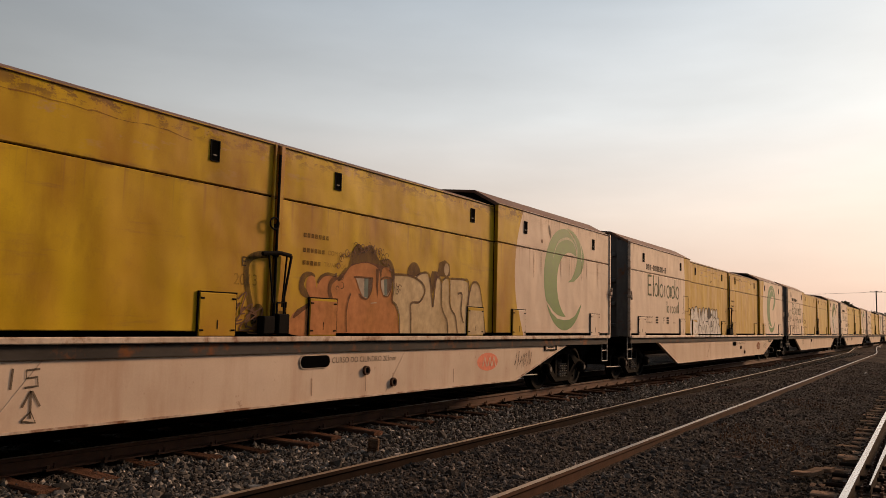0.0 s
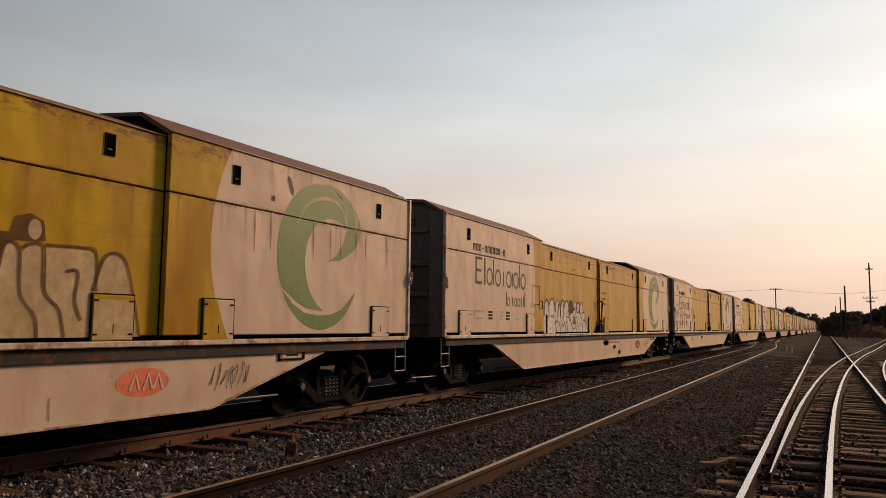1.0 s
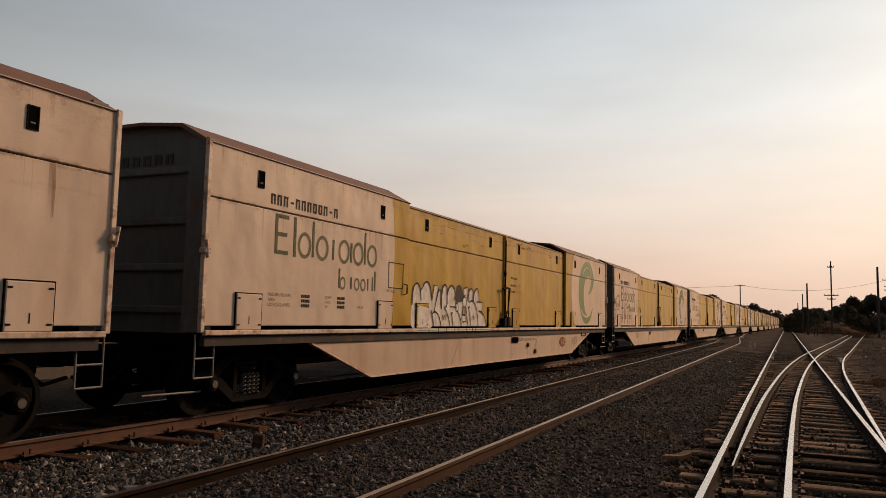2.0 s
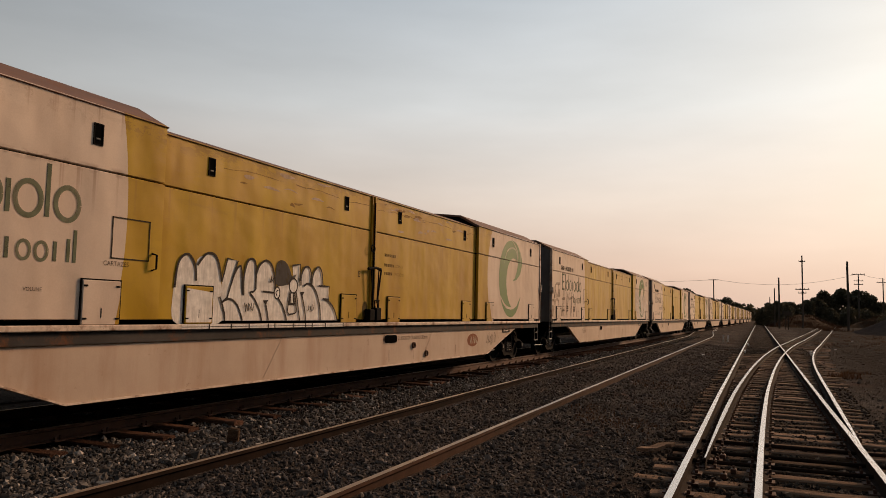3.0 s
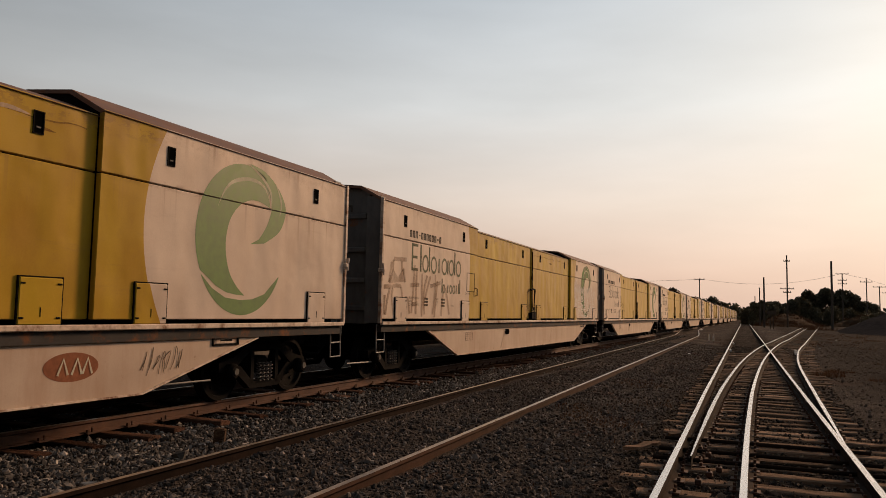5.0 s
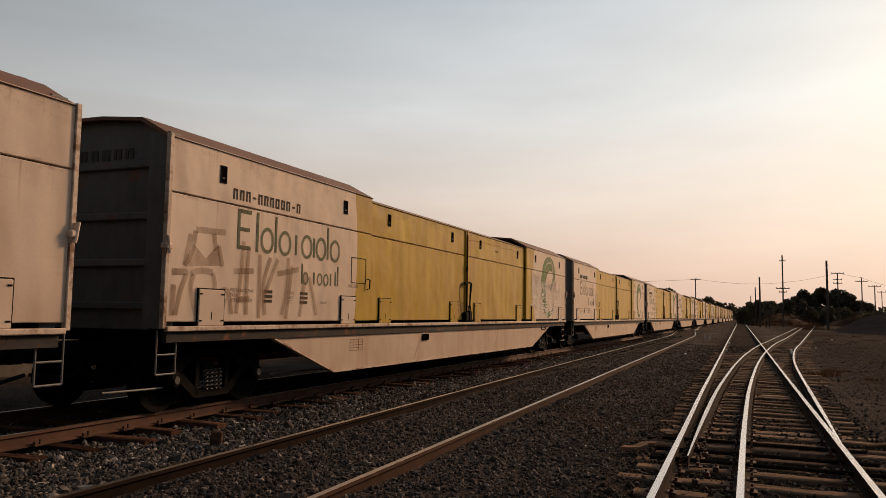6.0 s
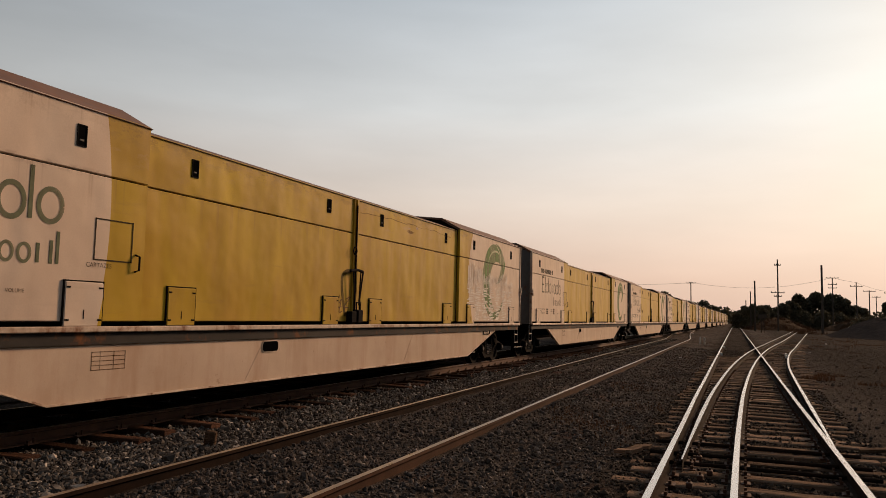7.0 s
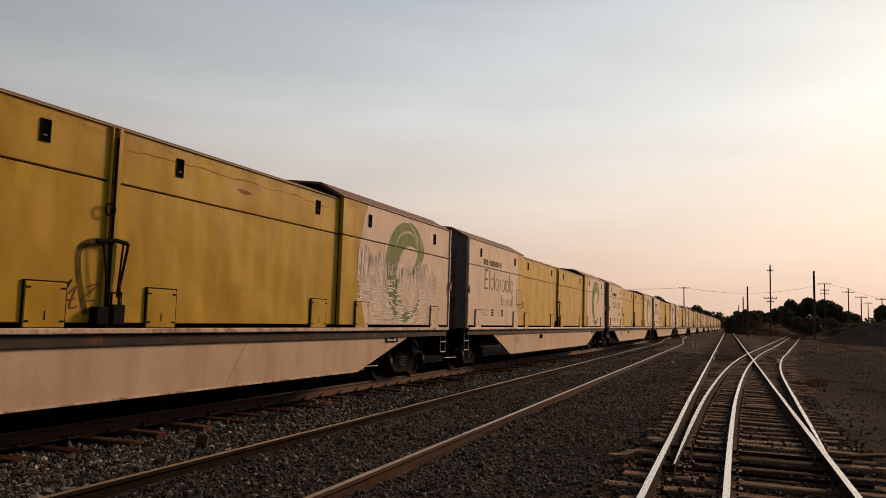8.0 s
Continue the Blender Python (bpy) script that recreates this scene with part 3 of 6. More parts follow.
def make_door(root, u0, u1, inset, vents, hatches):
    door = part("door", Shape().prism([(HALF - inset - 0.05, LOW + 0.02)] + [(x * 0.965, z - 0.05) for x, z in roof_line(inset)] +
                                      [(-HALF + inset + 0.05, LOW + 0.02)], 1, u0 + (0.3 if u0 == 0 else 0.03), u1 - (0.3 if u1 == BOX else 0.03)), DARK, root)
    for sx in (-1, 1):
        a, b = sx * (HALF - inset - 0.07), sx * (HALF - inset)
        a, b = min(a, b), max(a, b)
        part("lower_panel", Shape().box(a, b, u0, u1, LOW + 0.035, JOINT - 0.009, 0.008), PAINT, door)
        part("upper_panel", Shape().box(a, b, u0, u1, JOINT + 0.009, EAVE - DROP * inset, 0.008), PAINT, door)
    outer = roof_line(inset)
    inner = [(x * 0.97, z - 0.045) for x, z in outer]
    part("roof_panel", Shape().prism([(outer[0][0] + 0.02, outer[0][1] - 0.02)] + outer[1:5] + [(outer[5][0] - 0.02, outer[5][1] - 0.02)] + inner[::-1], 1, u0 - 0.01, u1 + 0.01), ROOF, door)
    x = HALF - inset
    for u in vents:
        v = Shape()
        for y0, y1, z0, z1 in ((u - 0.066, u - 0.054, 3.09, 3.33), (u + 0.054, u + 0.066, 3.09, 3.33), (u - 0.066, u + 0.066, 3.09, 3.102), (u - 0.066, u + 0.066, 3.318, 3.33)):
            v.box(x - 0.01, x + 0.012, y0, y1, z0, z1)
        frame_ = part("vent", v, DARK, door)
        part("vent_opening", Shape().box(x - 0.02, x + 0.004, u - 0.056, u + 0.056, 3.10, 3.32), HOLE, frame_)
        part("vent_latch", Shape().box(x, x + 0.010, u - 0.03, u + 0.03, 3.15, 3.17, 0.004), SPRING, frame_)
    for u in hatches:
        h = part("hatch", Shape().box(x - 0.01, x + 0.030, u, u + 0.52, LOW - 0.02, LOW + 0.46, 0.01), PAINT, door)
        r = Shape()
        for y0, y1, z0, z1 in ((u - 0.014, u - 0.001, LOW - 0.01, LOW + 0.476), (u - 0.014, u + 0.53, LOW + 0.463, LOW + 0.476), (u + 0.521, u + 0.53, LOW - 0.01, LOW + 0.463)):
            r.box(x, x + 0.022, y0, y1, z0, z1)
        part("hatch_rim", r, DARK, h)
        for du, dz in ((0.01, 0.40), (0.01, 0.05), (0.45, 0.40), (0.45, 0.05)):
            part("hatch_hinge", Shape().rod([(x + 0.03, u + du, LOW + dz), (x + 0.03, u + du + 0.05, LOW + dz)], 0.011, 6), DARK, h)
        part("hatch_slot", Shape().box(x + 0.03, x + 0.034, u + 0.25, u + 0.26, LOW + 0.06, LOW + 0.16), DARK, h)
    return door


def make_lock(root, u, tall):
    """Rod lock at a door joint: posts, rods with a crank and a foot box."""
    x = HALF - 0.08
    lock = part("door_lock", Shape().rod([(x + 0.05, u, LOW + 0.05), (x + 0.05, u, 3.35 if tall else 2.4)], 0.016, 8)
                .box(x, x + 0.05, u - 0.05, u + 0.05, 2.10, 2.16, 0.01).box(x, x + 0.05, u - 0.04, u + 0.04, 2.45, 2.5, 0.01), DARK, root)
    part("lock_crank", Shape().rod([(x + 0.07, u - 0.24, 2.12), (x + 0.09, u + 0.02, 2.15), (x + 0.09, u + 0.20, 2.13)], 0.026, 8)
         .rod([(x + 0.08, u - 0.15, 2.14), (x + 0.08, u - 0.05, 1.55)], 0.012, 6).rod([(x + 0.08, u + 0.15, 2.12), (x + 0.08, u + 0.1, 1.5)], 0.012, 6), DARK, lock)
    part("lock_loop", Shape().rod([(x + 0.08, u + 0.02, 1.55), (x + 0.09, u + 0.16, 1.56), (x + 0.09, u + 0.16, 1.36), (x + 0.08, u + 0.02, 1.35), (x + 0.08, u + 0.02, 1.55)], 0.014, 6), DARK, lock)
    part("foot_box", Shape().box(x, x + 0.12, u - 0.22, u - 0.03, LOW + 0.01, LOW + 0.22, 0.014), DARK, lock)
    part("foot_box", Shape().box(x, x + 0.13, u + 0.01, u + 0.20, LOW + 0.01, LOW + 0.25, 0.014), DARK, lock)
    part("lock_ring", Shape().rod([(x + 0.06, u - 0.06 + 0.07 * math.cos(a), 2.50 + 0.07 * math.sin(a)) for a in np.linspace(0, 6.283, 14)], 0.011, 6), DARK, lock)
    part("lock_rod", Shape().rod([(x + 0.09, u + 0.22, 2.13), (x + 0.08, u + 0.13, 1.62), (x + 0.08, u + 0.14, 1.42)], 0.016, 6), DARK, lock)


def make_bogie(root, u):
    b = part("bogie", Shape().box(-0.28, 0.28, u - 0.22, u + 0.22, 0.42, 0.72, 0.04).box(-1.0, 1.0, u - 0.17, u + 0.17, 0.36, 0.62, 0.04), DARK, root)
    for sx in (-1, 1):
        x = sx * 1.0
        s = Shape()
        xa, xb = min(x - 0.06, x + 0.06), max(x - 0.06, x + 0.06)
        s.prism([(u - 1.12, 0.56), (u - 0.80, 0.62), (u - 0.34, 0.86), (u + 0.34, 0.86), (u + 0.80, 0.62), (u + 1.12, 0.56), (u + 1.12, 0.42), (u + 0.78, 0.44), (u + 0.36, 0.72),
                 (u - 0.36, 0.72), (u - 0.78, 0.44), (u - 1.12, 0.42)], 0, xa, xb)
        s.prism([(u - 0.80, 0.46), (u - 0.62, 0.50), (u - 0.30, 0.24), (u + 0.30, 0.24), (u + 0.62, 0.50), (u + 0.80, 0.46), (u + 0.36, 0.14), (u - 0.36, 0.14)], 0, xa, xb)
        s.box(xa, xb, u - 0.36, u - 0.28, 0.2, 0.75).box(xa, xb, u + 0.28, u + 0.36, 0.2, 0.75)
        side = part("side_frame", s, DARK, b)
        c = Shape()
        for k in (-0.15, -0.05, 0.05, 0.15):
            pts = [(x + sx * 0.05 + 0.036 * math.cos(a), u + k + 0.036 * math.sin(a), 0.24 + 0.28 * a / 31.4) for a in np.linspace(0, 31.4, 41)]
            c.rod(pts, 0.012, 5)
        part("coil_spring", c, SPRING, side, "dull steel coil springs")
        for du in (-0.9, 0.9):
            xo = x + sx * 0.06
            p = [(0.0, xo), (0.12, xo), (0.12, xo + sx * 0.10), (0.085, xo + sx * 0.14), (0.0, xo + sx * 0.14)]
            part("axle_cap", Shape().spin([(0.0, xo + sx * 0.135), (0.055, xo + sx * 0.135), (0.05, xo + sx * 0.155), (0.0, xo + sx * 0.155)], 0, (0, u + du, 0.43), 12), CAP, side)
            part("axle_box", Shape().spin([(r, w) for r, w in p], 0, (0, u + du, 0.43), 16), DARK, side)
    return b


def wheelset_mesh():
    s = Shape()
    s.rod([(-1.0, 0, 0), (1.0, 0, 0)], 0.08, 12)
    for sx in (-1, 1):
        prof = [(0.08, sx * 0.80), (0.16, sx * 0.79), (0.36, sx * 0.83), (0.38, sx * 0.79), (0.455, sx * 0.785), (0.45, sx * 0.815), (0.43, sx * 0.83), (0.425, sx * 0.92), (0.37, sx * 0.92), (0.35, sx * 0.87), (0.17, sx * 0.85), (0.13, sx * 0.93), (0.08, sx * 0.93)]
        s.spin(prof, 0, (0, 0, 0), 36)
        for k in range(6):
            a = k * math.pi / 3
            s.spin([(0.0, sx * 0.85), (0.03, sx * 0.85), (0.03, sx * 0.875), (0.0, sx * 0.875)], 0, (0, 0.26 * math.cos(a), 0.26 * math.sin(a)), 8)
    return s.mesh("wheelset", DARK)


WHEELSET = wheelset_mesh()
BOGIE_U = (1.55, BOX - 1.55)


def make_wagon():
    root = thing("box_wagon", "cream and yellow telescopic pulp wagon with weathered paint", "freight wagon", "wagons of the train")
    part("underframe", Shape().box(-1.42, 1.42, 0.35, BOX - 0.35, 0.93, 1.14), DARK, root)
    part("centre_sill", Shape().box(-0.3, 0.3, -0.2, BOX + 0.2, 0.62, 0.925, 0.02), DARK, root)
    for sx in (-1, 1):
        x0, x1 = sorted((sx * 1.52, sx * 1.585))
        part("deck_edge", Shape().box(x0, x1, 0.0, BOX, 1.085, 1.15, 0.01), LIP, root)
        x0, x1 = sorted((sx * 1.45, sx * 1.53))
        part("deck_channel", Shape().box(x0, x1, 0.05, BOX - 0.05, 0.95, 1.085), CHANNEL, root)
        x0, x1 = sorted((sx * 1.475, sx * 1.495))
        sill = part("side_sill", Shape().prism([(2.4, 0.95), (4.22, 0.34), (17.05, 0.34), (19.30, 0.95)], 0, x0, x1), SILL, root, "cream fishbelly side sill with rust runs")
        x0, x1 = sorted((sx * 1.44, sx * 1.515))
        lip = Shape()
        for (ua, za), (ub, zb) in (((2.4, 0.95), (4.22, 0.34)), ((4.22, 0.34), (17.05, 0.34)), ((17.05, 0.34), (19.30, 0.95))):
            lip.prism([(ua, za), (ub, zb), (ub, zb - 0.022), (ua, za - 0.022)], 0, x0, x1)
        part("sill_flange", lip, LIP, sill)
        for u in (7.6, 13.1):
            part("weld_seam", Shape().prism([(u, 0.36), (u + 0.012, 0.36), (u + 0.46, 0.94), (u + 0.448, 0.94)], 0, min(sx * 1.494, sx * 1.499), max(sx * 1.494, sx * 1.499)), SILL, sill)
    # end bulkheads with ribs, number plate shapes, couplers and steps
    for u, sy in ((0.14, -1), (BOX - 0.14, 1)):
        end = part("end_bulkhead", Shape().prism([(-1.16, 1.10), (1.16, 1.10), (1.16, 3.72), (0.95, 3.84), (0.3, 3.90), (-0.3, 3.90), (-0.95, 3.84), (-1.16, 3.72)], 1, min(u, u - sy * 0.1), max(u, u - sy * 0.1)), GREY, root,
                   "dark grey ribbed end wall")
        for z in (3.22, 2.55, 1.95, 1.40):
            part("end_rib", Shape().box(-1.12, 1.12, min(u, u + sy * 0.06), max(u, u + sy * 0.06), z - 0.05, z + 0.05, 0.015), GREY, end)
        for sx in (-1, 1):
            part("corner_panel", Shape().prism([(sx * 1.14, u + sy * 0.0), (sx * 1.17, u + sy * 0.13), (sx * 1.46, u + sy * 0.10), (sx * 1.46, u - sy * 0.1), (sx * 1.14, u - sy * 0.1)], 2, 1.12, 3.60), GREY, end)
            x0, x1 = sorted((sx * 1.50, sx * 1.565))
            ye = -0.03 if sy < 0 else BOX + 0.03
            part("door_post", Shape().box(x0, x1, ye - 0.035, ye + 0.035, 1.12, 3.55, 0.008), LIP, root)
            part("post_latch", Shape().box(x0 - 0.01, x1 + 0.04, ye - 0.06, ye + 0.05, 2.10, 2.18, 0.015).rod([((x0 + x1) / 2 + sx * 0.06, ye, 2.05), ((x0 + x1) / 2 + sx * 0.06, ye + sy * 0.04, 2.27)], 0.022, 8), LIP, root)
            xs = sx * 1.48
            yl = u + sy * 0.03
            step = Shape()
            w0, w1 = yl - 0.17, yl + 0.17
            for yy in (w0, w1):
                step.rod([(xs, yy, 1.10), (xs, yy, 0.56)], 0.013, 6)
            for zz in (0.56, 0.80):
                step.rod([(xs, w0, zz), (xs, w1, zz)], 0.013, 6)
            part("step_ladder", step, GREY, root, "grey steel rod step")
        part("coupler", Shape().box(-0.12, 0.12, min(u, u + sy * 0.75), max(u, u + sy * 0.75), 0.74, 0.92, 0.03).box(-0.18, 0.18, min(u + sy * 0.62, u + sy * 0.88), max(u + sy * 0.62, u + sy * 0.88), 0.68, 0.98, 0.05)
             .rod([(0.3, u, 0.8), (0.32, u + sy * 0.4, 0.5), (0.15, u + sy * 0.85, 0.55)], 0.025, 6), DARK, root)
    for row in ((0.0, 5.45, 0.0, (1.01, 4.42), (0.58, 4.31)), (5.45, 10.80, 0.08, (6.36, 9.87), (5.95, 9.75)),
                (10.86, 16.22, 0.08, (11.95, 15.46), (11.48, 15.34)), (16.22, BOX, 0.0, (17.30, 20.68), (16.80, 20.51))):
        make_door(root, *row)
    for u, w in ((10.775, 0.018), (10.895, 0.036)):
        part("joint_post", Shape().box(HALF - 0.10, HALF - 0.045, u - w, u + w, LOW, 3.47, 0.008), PAINT, root)
    make_lock(root, 10.83, True)
    part("handle", Shape().rod([(HALF, 5.30, 1.98), (HALF + 0.05, 5.32, 1.96), (HALF + 0.05, 5.32, 1.80), (HALF, 5.30, 1.78)], 0.013, 6), DARK, root)
    for u in BOGIE_U:
        make_bogie(root, u)
        for du in (-0.9, 0.9):
            ob = part("wheelset", WHEELSET, DARK, root)
            ob.matrix_basis = pose(0, u + du, 0.43)
    for ua, ub in ((2.9, 5.0), (BOX - 5.0, BOX - 2.9), (-0.5, 0.5)):
        part("brake_pipe", Shape().rod([(1.10, ua, 0.36), (1.10, ub, 0.34)], 0.014, 6), GREY, root)
    part("brake_cylinder", Shape().spin([(0.0, 7.0), (0.2, 7.0), (0.22, 7.4), (0.2, 7.6), (0.0, 7.6)], 1, (0.7, 0, 0.62), 14), DARK, root)
    return root


def start_y(k, t):
    """Where the near end of wagon k stands at t seconds."""
    return 42.1 + LENGTH * k - 5.765 * t


WAGON_C = make_wagon()
WAGONS = {0: WAGON_C}
for k in list(range(-2, 0)) + list(range(1, 15)):
    WAGONS[k] = copy_thing(WAGON_C, Matrix())


# ---- lettering, logo shapes and graffiti ----
def worn(name, c, cover, scale=3.0, grain=(1, 1, 0.4)):
    """Thin weathered paint through which the coat below shows."""
    m, n = material(name)
    co = n.add("ShaderNodeTexCoord").outputs["Object"]
    g = n.noise(n.stretch(co, grain), scale, 6, 0.7)
    col = n.mix(1.0, rgb(*c), n.ramp(n.noise(co, 9, 5, 0.6), [(0.25, 0.75), (0.75, 1.2)]), "MULTIPLY")
    b = n.add("ShaderNodeBsdfPrincipled", {"Base Color": col, "Roughness": 0.7, "Specular IOR Level": 0.08})
    t = n.add("ShaderNodeBsdfTransparent")
    f = n.ramp(g, [(0.3, max(0.0, cover - min(0.25, 2 - 2 * cover))), (0.7, min(1.0, cover + 0.2))])
    mx = n.add("ShaderNodeMixShader", {0: f, 1: t.outputs[0], 2: b.outputs[0]})
    n.add("ShaderNodeOutputMaterial", {0: mx.outputs[0]})
    return m


PALE = worn("cream_stripe_paint", (0.60, 0.56, 0.42), 0.8)
CHROME = worn("silver_spray_paint", (0.80, 0.75, 0.68), 0.86, 5, (1, 5, 0.5))
INK = worn("black_spray_paint", (0.022, 0.018, 0.016), 0.97)
SMOKE = worn("grey_spray_paint", (0.055, 0.050, 0.046), 0.9)
ORANGE = worn("orange_spray_paint", (0.43, 0.178, 0.068), 0.84, 2)
BROWN = worn("brown_spray_paint", (0.135, 0.068, 0.036), 1.0)
UMBER = worn("dark_umber_spray_paint", (0.095, 0.048, 0.028), 0.70, 4)
TEAL = worn("teal_spray_paint", (0.13, 0.17, 0.15), 0.8)
EYEWHITE = worn("dull_white_spray_paint", (0.42, 0.34, 0.26), 0.85)
SOOT = worn("sooty_grease", (0.02, 0.018, 0.012), 0.6, 9)
TAUPE = worn("faded_brown_spray", (0.25, 0.150, 0.085), 0.40)
ASH = worn("pale_grey_spray_paint", (0.52, 0.395, 0.235), 0.80, 2)
HATCHW = worn("scratchy_white_spray", (0.84, 0.78, 0.70), 0.92, 9)
SOFT = worn("faded_black_lettering", (0.055, 0.042, 0.03), 0.8, 7)
FADED = worn("grey_green_wordmark", (0.135, 0.150, 0.090), 0.78, 3)
# fainter mark for farther wagons, with the haze in its colour
DIM = worn("hazy_wordmark", (0.20, 0.19, 0.13), 0.48, 3)
FAINT = worn("brown_faint_lettering", (0.14, 0.07, 0.02), 0.42, 7)
RUNS = worn("rust_run_stain", (0.22, 0.085, 0.03), 0.5, 6)
FLAKE = worn("bleached_bare_primer", (0.52, 0.38, 0.27), 0.75, 6)


def smooth_path(pts, closed=True, n=8):
    k, out = len(pts), []
    for i in range(k if closed else k - 1):
        p = [Vector(pts[(i + j) % k] if closed else pts[min(max(i + j, 0), k - 1)]) for j in (-1, 0, 1, 2)]
        for s in range(n):
            t = s / n
            out.append(0.5 * (2 * p[1] + (p[2] - p[0]) * t + (2 * p[0] - 5 * p[1] + 4 * p[2] - p[3]) * t * t + (3 * p[1] - p[0] - 3 * p[2] + p[3]) * t ** 3))
    if not closed:
        out.append(Vector(pts[-1]))
    return out


def patch(loop, x, lift=0.002, joint=False):
    """A thin painted area from a closed outline in (u, z); joint: left open along the panel joint."""
    s = Shape()
    if joint:
        for sign in (1, -1):
            h = bmesh.new()
            vs = [h.verts.new((x + lift, p[0], p[1])) for p in loop]
            bmesh.ops.triangle_fill(h, edges=[h.edges.new((vs[i], vs[(i + 1) % len(vs)])) for i in range(len(vs))], use_beauty=True)
            bmesh.ops.bisect_plane(h, geom=h.verts[:] + h.edges[:] + h.faces[:], plane_co=(0, 0, JOINT + sign * 0.009), plane_no=(0, 0, -sign), clear_outer=True)
            s.take(h)
        return s
    b = bmesh.new()
    vs = [b.verts.new((x + lift, p[0], p[1])) for p in loop]
    bmesh.ops.triangle_fill(b, edges=[b.edges.new((vs[i], vs[(i + 1) % len(vs)])) for i in range(len(vs))], use_beauty=True)
    s.take(b)
    return s


def ribbon(path, w, x, lift=0.007, s=None, taper=False):
    s = s or Shape()
    vs, fs = [], []
    k = len(path)
    for i, p in enumerate(path):
        d = (Vector(path[min(i + 1, k - 1)]) - Vector(path[max(i - 1, 0)]))
        d = Vector((-d.y, d.x)).normalized() if d.length > 1e-6 else Vector((0, 1))
        ww = w * (math.sin(math.pi * (i + 0.3) / (k - 0.4)) if taper else 1)
        vs += [(x + lift, p[0] + d.x * ww / 2, p[1] + d.y * ww / 2), (x + lift, p[0] - d.x * ww / 2, p[1] - d.y * ww / 2)]
    fs = [(2 * i, 2 * i + 1, 2 * i + 3, 2 * i + 2) for i in range(k - 1)]
    return s.add(vs, fs)


def arc(cu, cz, ru, rz, a0, a1, n=28):
    return [(cu + ru * math.cos(radians(a)), cz + rz * math.sin(radians(a))) for a in np.linspace(a0, a1, n)]


def ring(s, cu, cz, ru, rz, w, x, lift=0.005):
    return ribbon(arc(cu, cz, ru, rz, 0, 360, 25), w, x, lift, s)


def text_part(words, size, u, z, x, mat, root, name="lettering"):
    c = bpy.data.curves.new("lettering", "FONT")
    c.body, c.size = words, size
    ob = bpy.data.objects.new("lettering", c)
    scene.collection.objects.link(ob)
    me = bpy.data.meshes.new_from_object(ob.evaluated_get(bpy.context.evaluated_depsgraph_get()))
    bpy.data.objects.remove(ob)
    for v in me.vertices:
        a, b = v.co.x, v.co.y
        v.co = (x + 0.005, u + a, z + b)
    me.materials.clear()
    me.materials.append(mat)
    return part(name, me, mat, root)


def bars(u0, z0, n, w, h, gap, x, jitter=0, s=None, lift=0.005):
    s = s or Shape()
    rnd = random.Random(int(u0 * 100 + z0 * 10))
    u = u0
    for _ in range(n):
        ww = w * rnd.uniform(1 - jitter, 1 + jitter)
        s.box(x, x + lift, u, u + ww, z0, z0 + h)
        u += ww + gap
    return s


def logo(root, u, mat, cover=1):
    """Green swirl: a ring open on one side, in three sweeps with pale arcs between."""
    x = HALF
    d = u - 19.14
    body = [p for p in arc(19.14, 2.34, 1.01, 1.05, 62, 208, 30)]
    body += [(18.40, 1.76), (18.58, 1.65), (18.80, 1.57), (19.0, 1.545), (19.21, 1.535)] + smooth_path([(19.21, 1.535), (19.02, 1.66), (18.84, 1.87), (18.75, 2.19), (18.80, 2.52), (18.97, 2.75), (19.20, 2.88), (19.45, 2.91), (19.74, 2.85)], False, 5)[1:] + [(19.72, 2.98)]
    low = [p for p in arc(19.14, 2.34, 1.01, 1.08, 210, 331, 26)] + [(20.02, 1.84), (19.68, 1.57), (19.40, 1.49), (19.12, 1.47), (18.78, 1.50), (18.50, 1.62)]
    hook = smooth_path([(19.22, 3.42), (19.60, 3.36), (19.95, 3.16), (20.14, 2.92), (20.13, 2.72), (19.98, 2.50), (19.63, 2.31)], False) + [(19.29, 2.27)] + \
        smooth_path([(19.50, 2.36), (19.68, 2.58), (19.78, 2.84), (19.70, 3.08), (19.53, 3.24)], False)
    for shape in (body, low, hook):
        part("logo_sweep", patch([(a + d, b) for a, b in shape], x, joint=True), mat, root)
    part("logo_arc", ribbon([(a + d, b) for a, b in smooth_path([(18.55, 2.72), (18.70, 2.98), (18.92, 3.13), (19.30, 3.20), (19.60, 3.12), (19.75, 2.88)], False)], 0.055, x, 0.0035, taper=True), PALE, root)
    part("logo_arc", ribbon([(a + d, b) for a, b in smooth_path([(19.16, 3.42), (19.50, 3.28), (19.74, 3.08), (19.78, 2.80)], False)], 0.05, x, 0.0035, taper=True), PALE, root)
    part("logo_arc", ribbon([(a + d, b) for a, b in smooth_path([(19.86, 3.24), (19.97, 3.08), (20.03, 2.92), (19.99, 2.74)], False)], 0.04, x, 0.0035, taper=True), PALE, root)


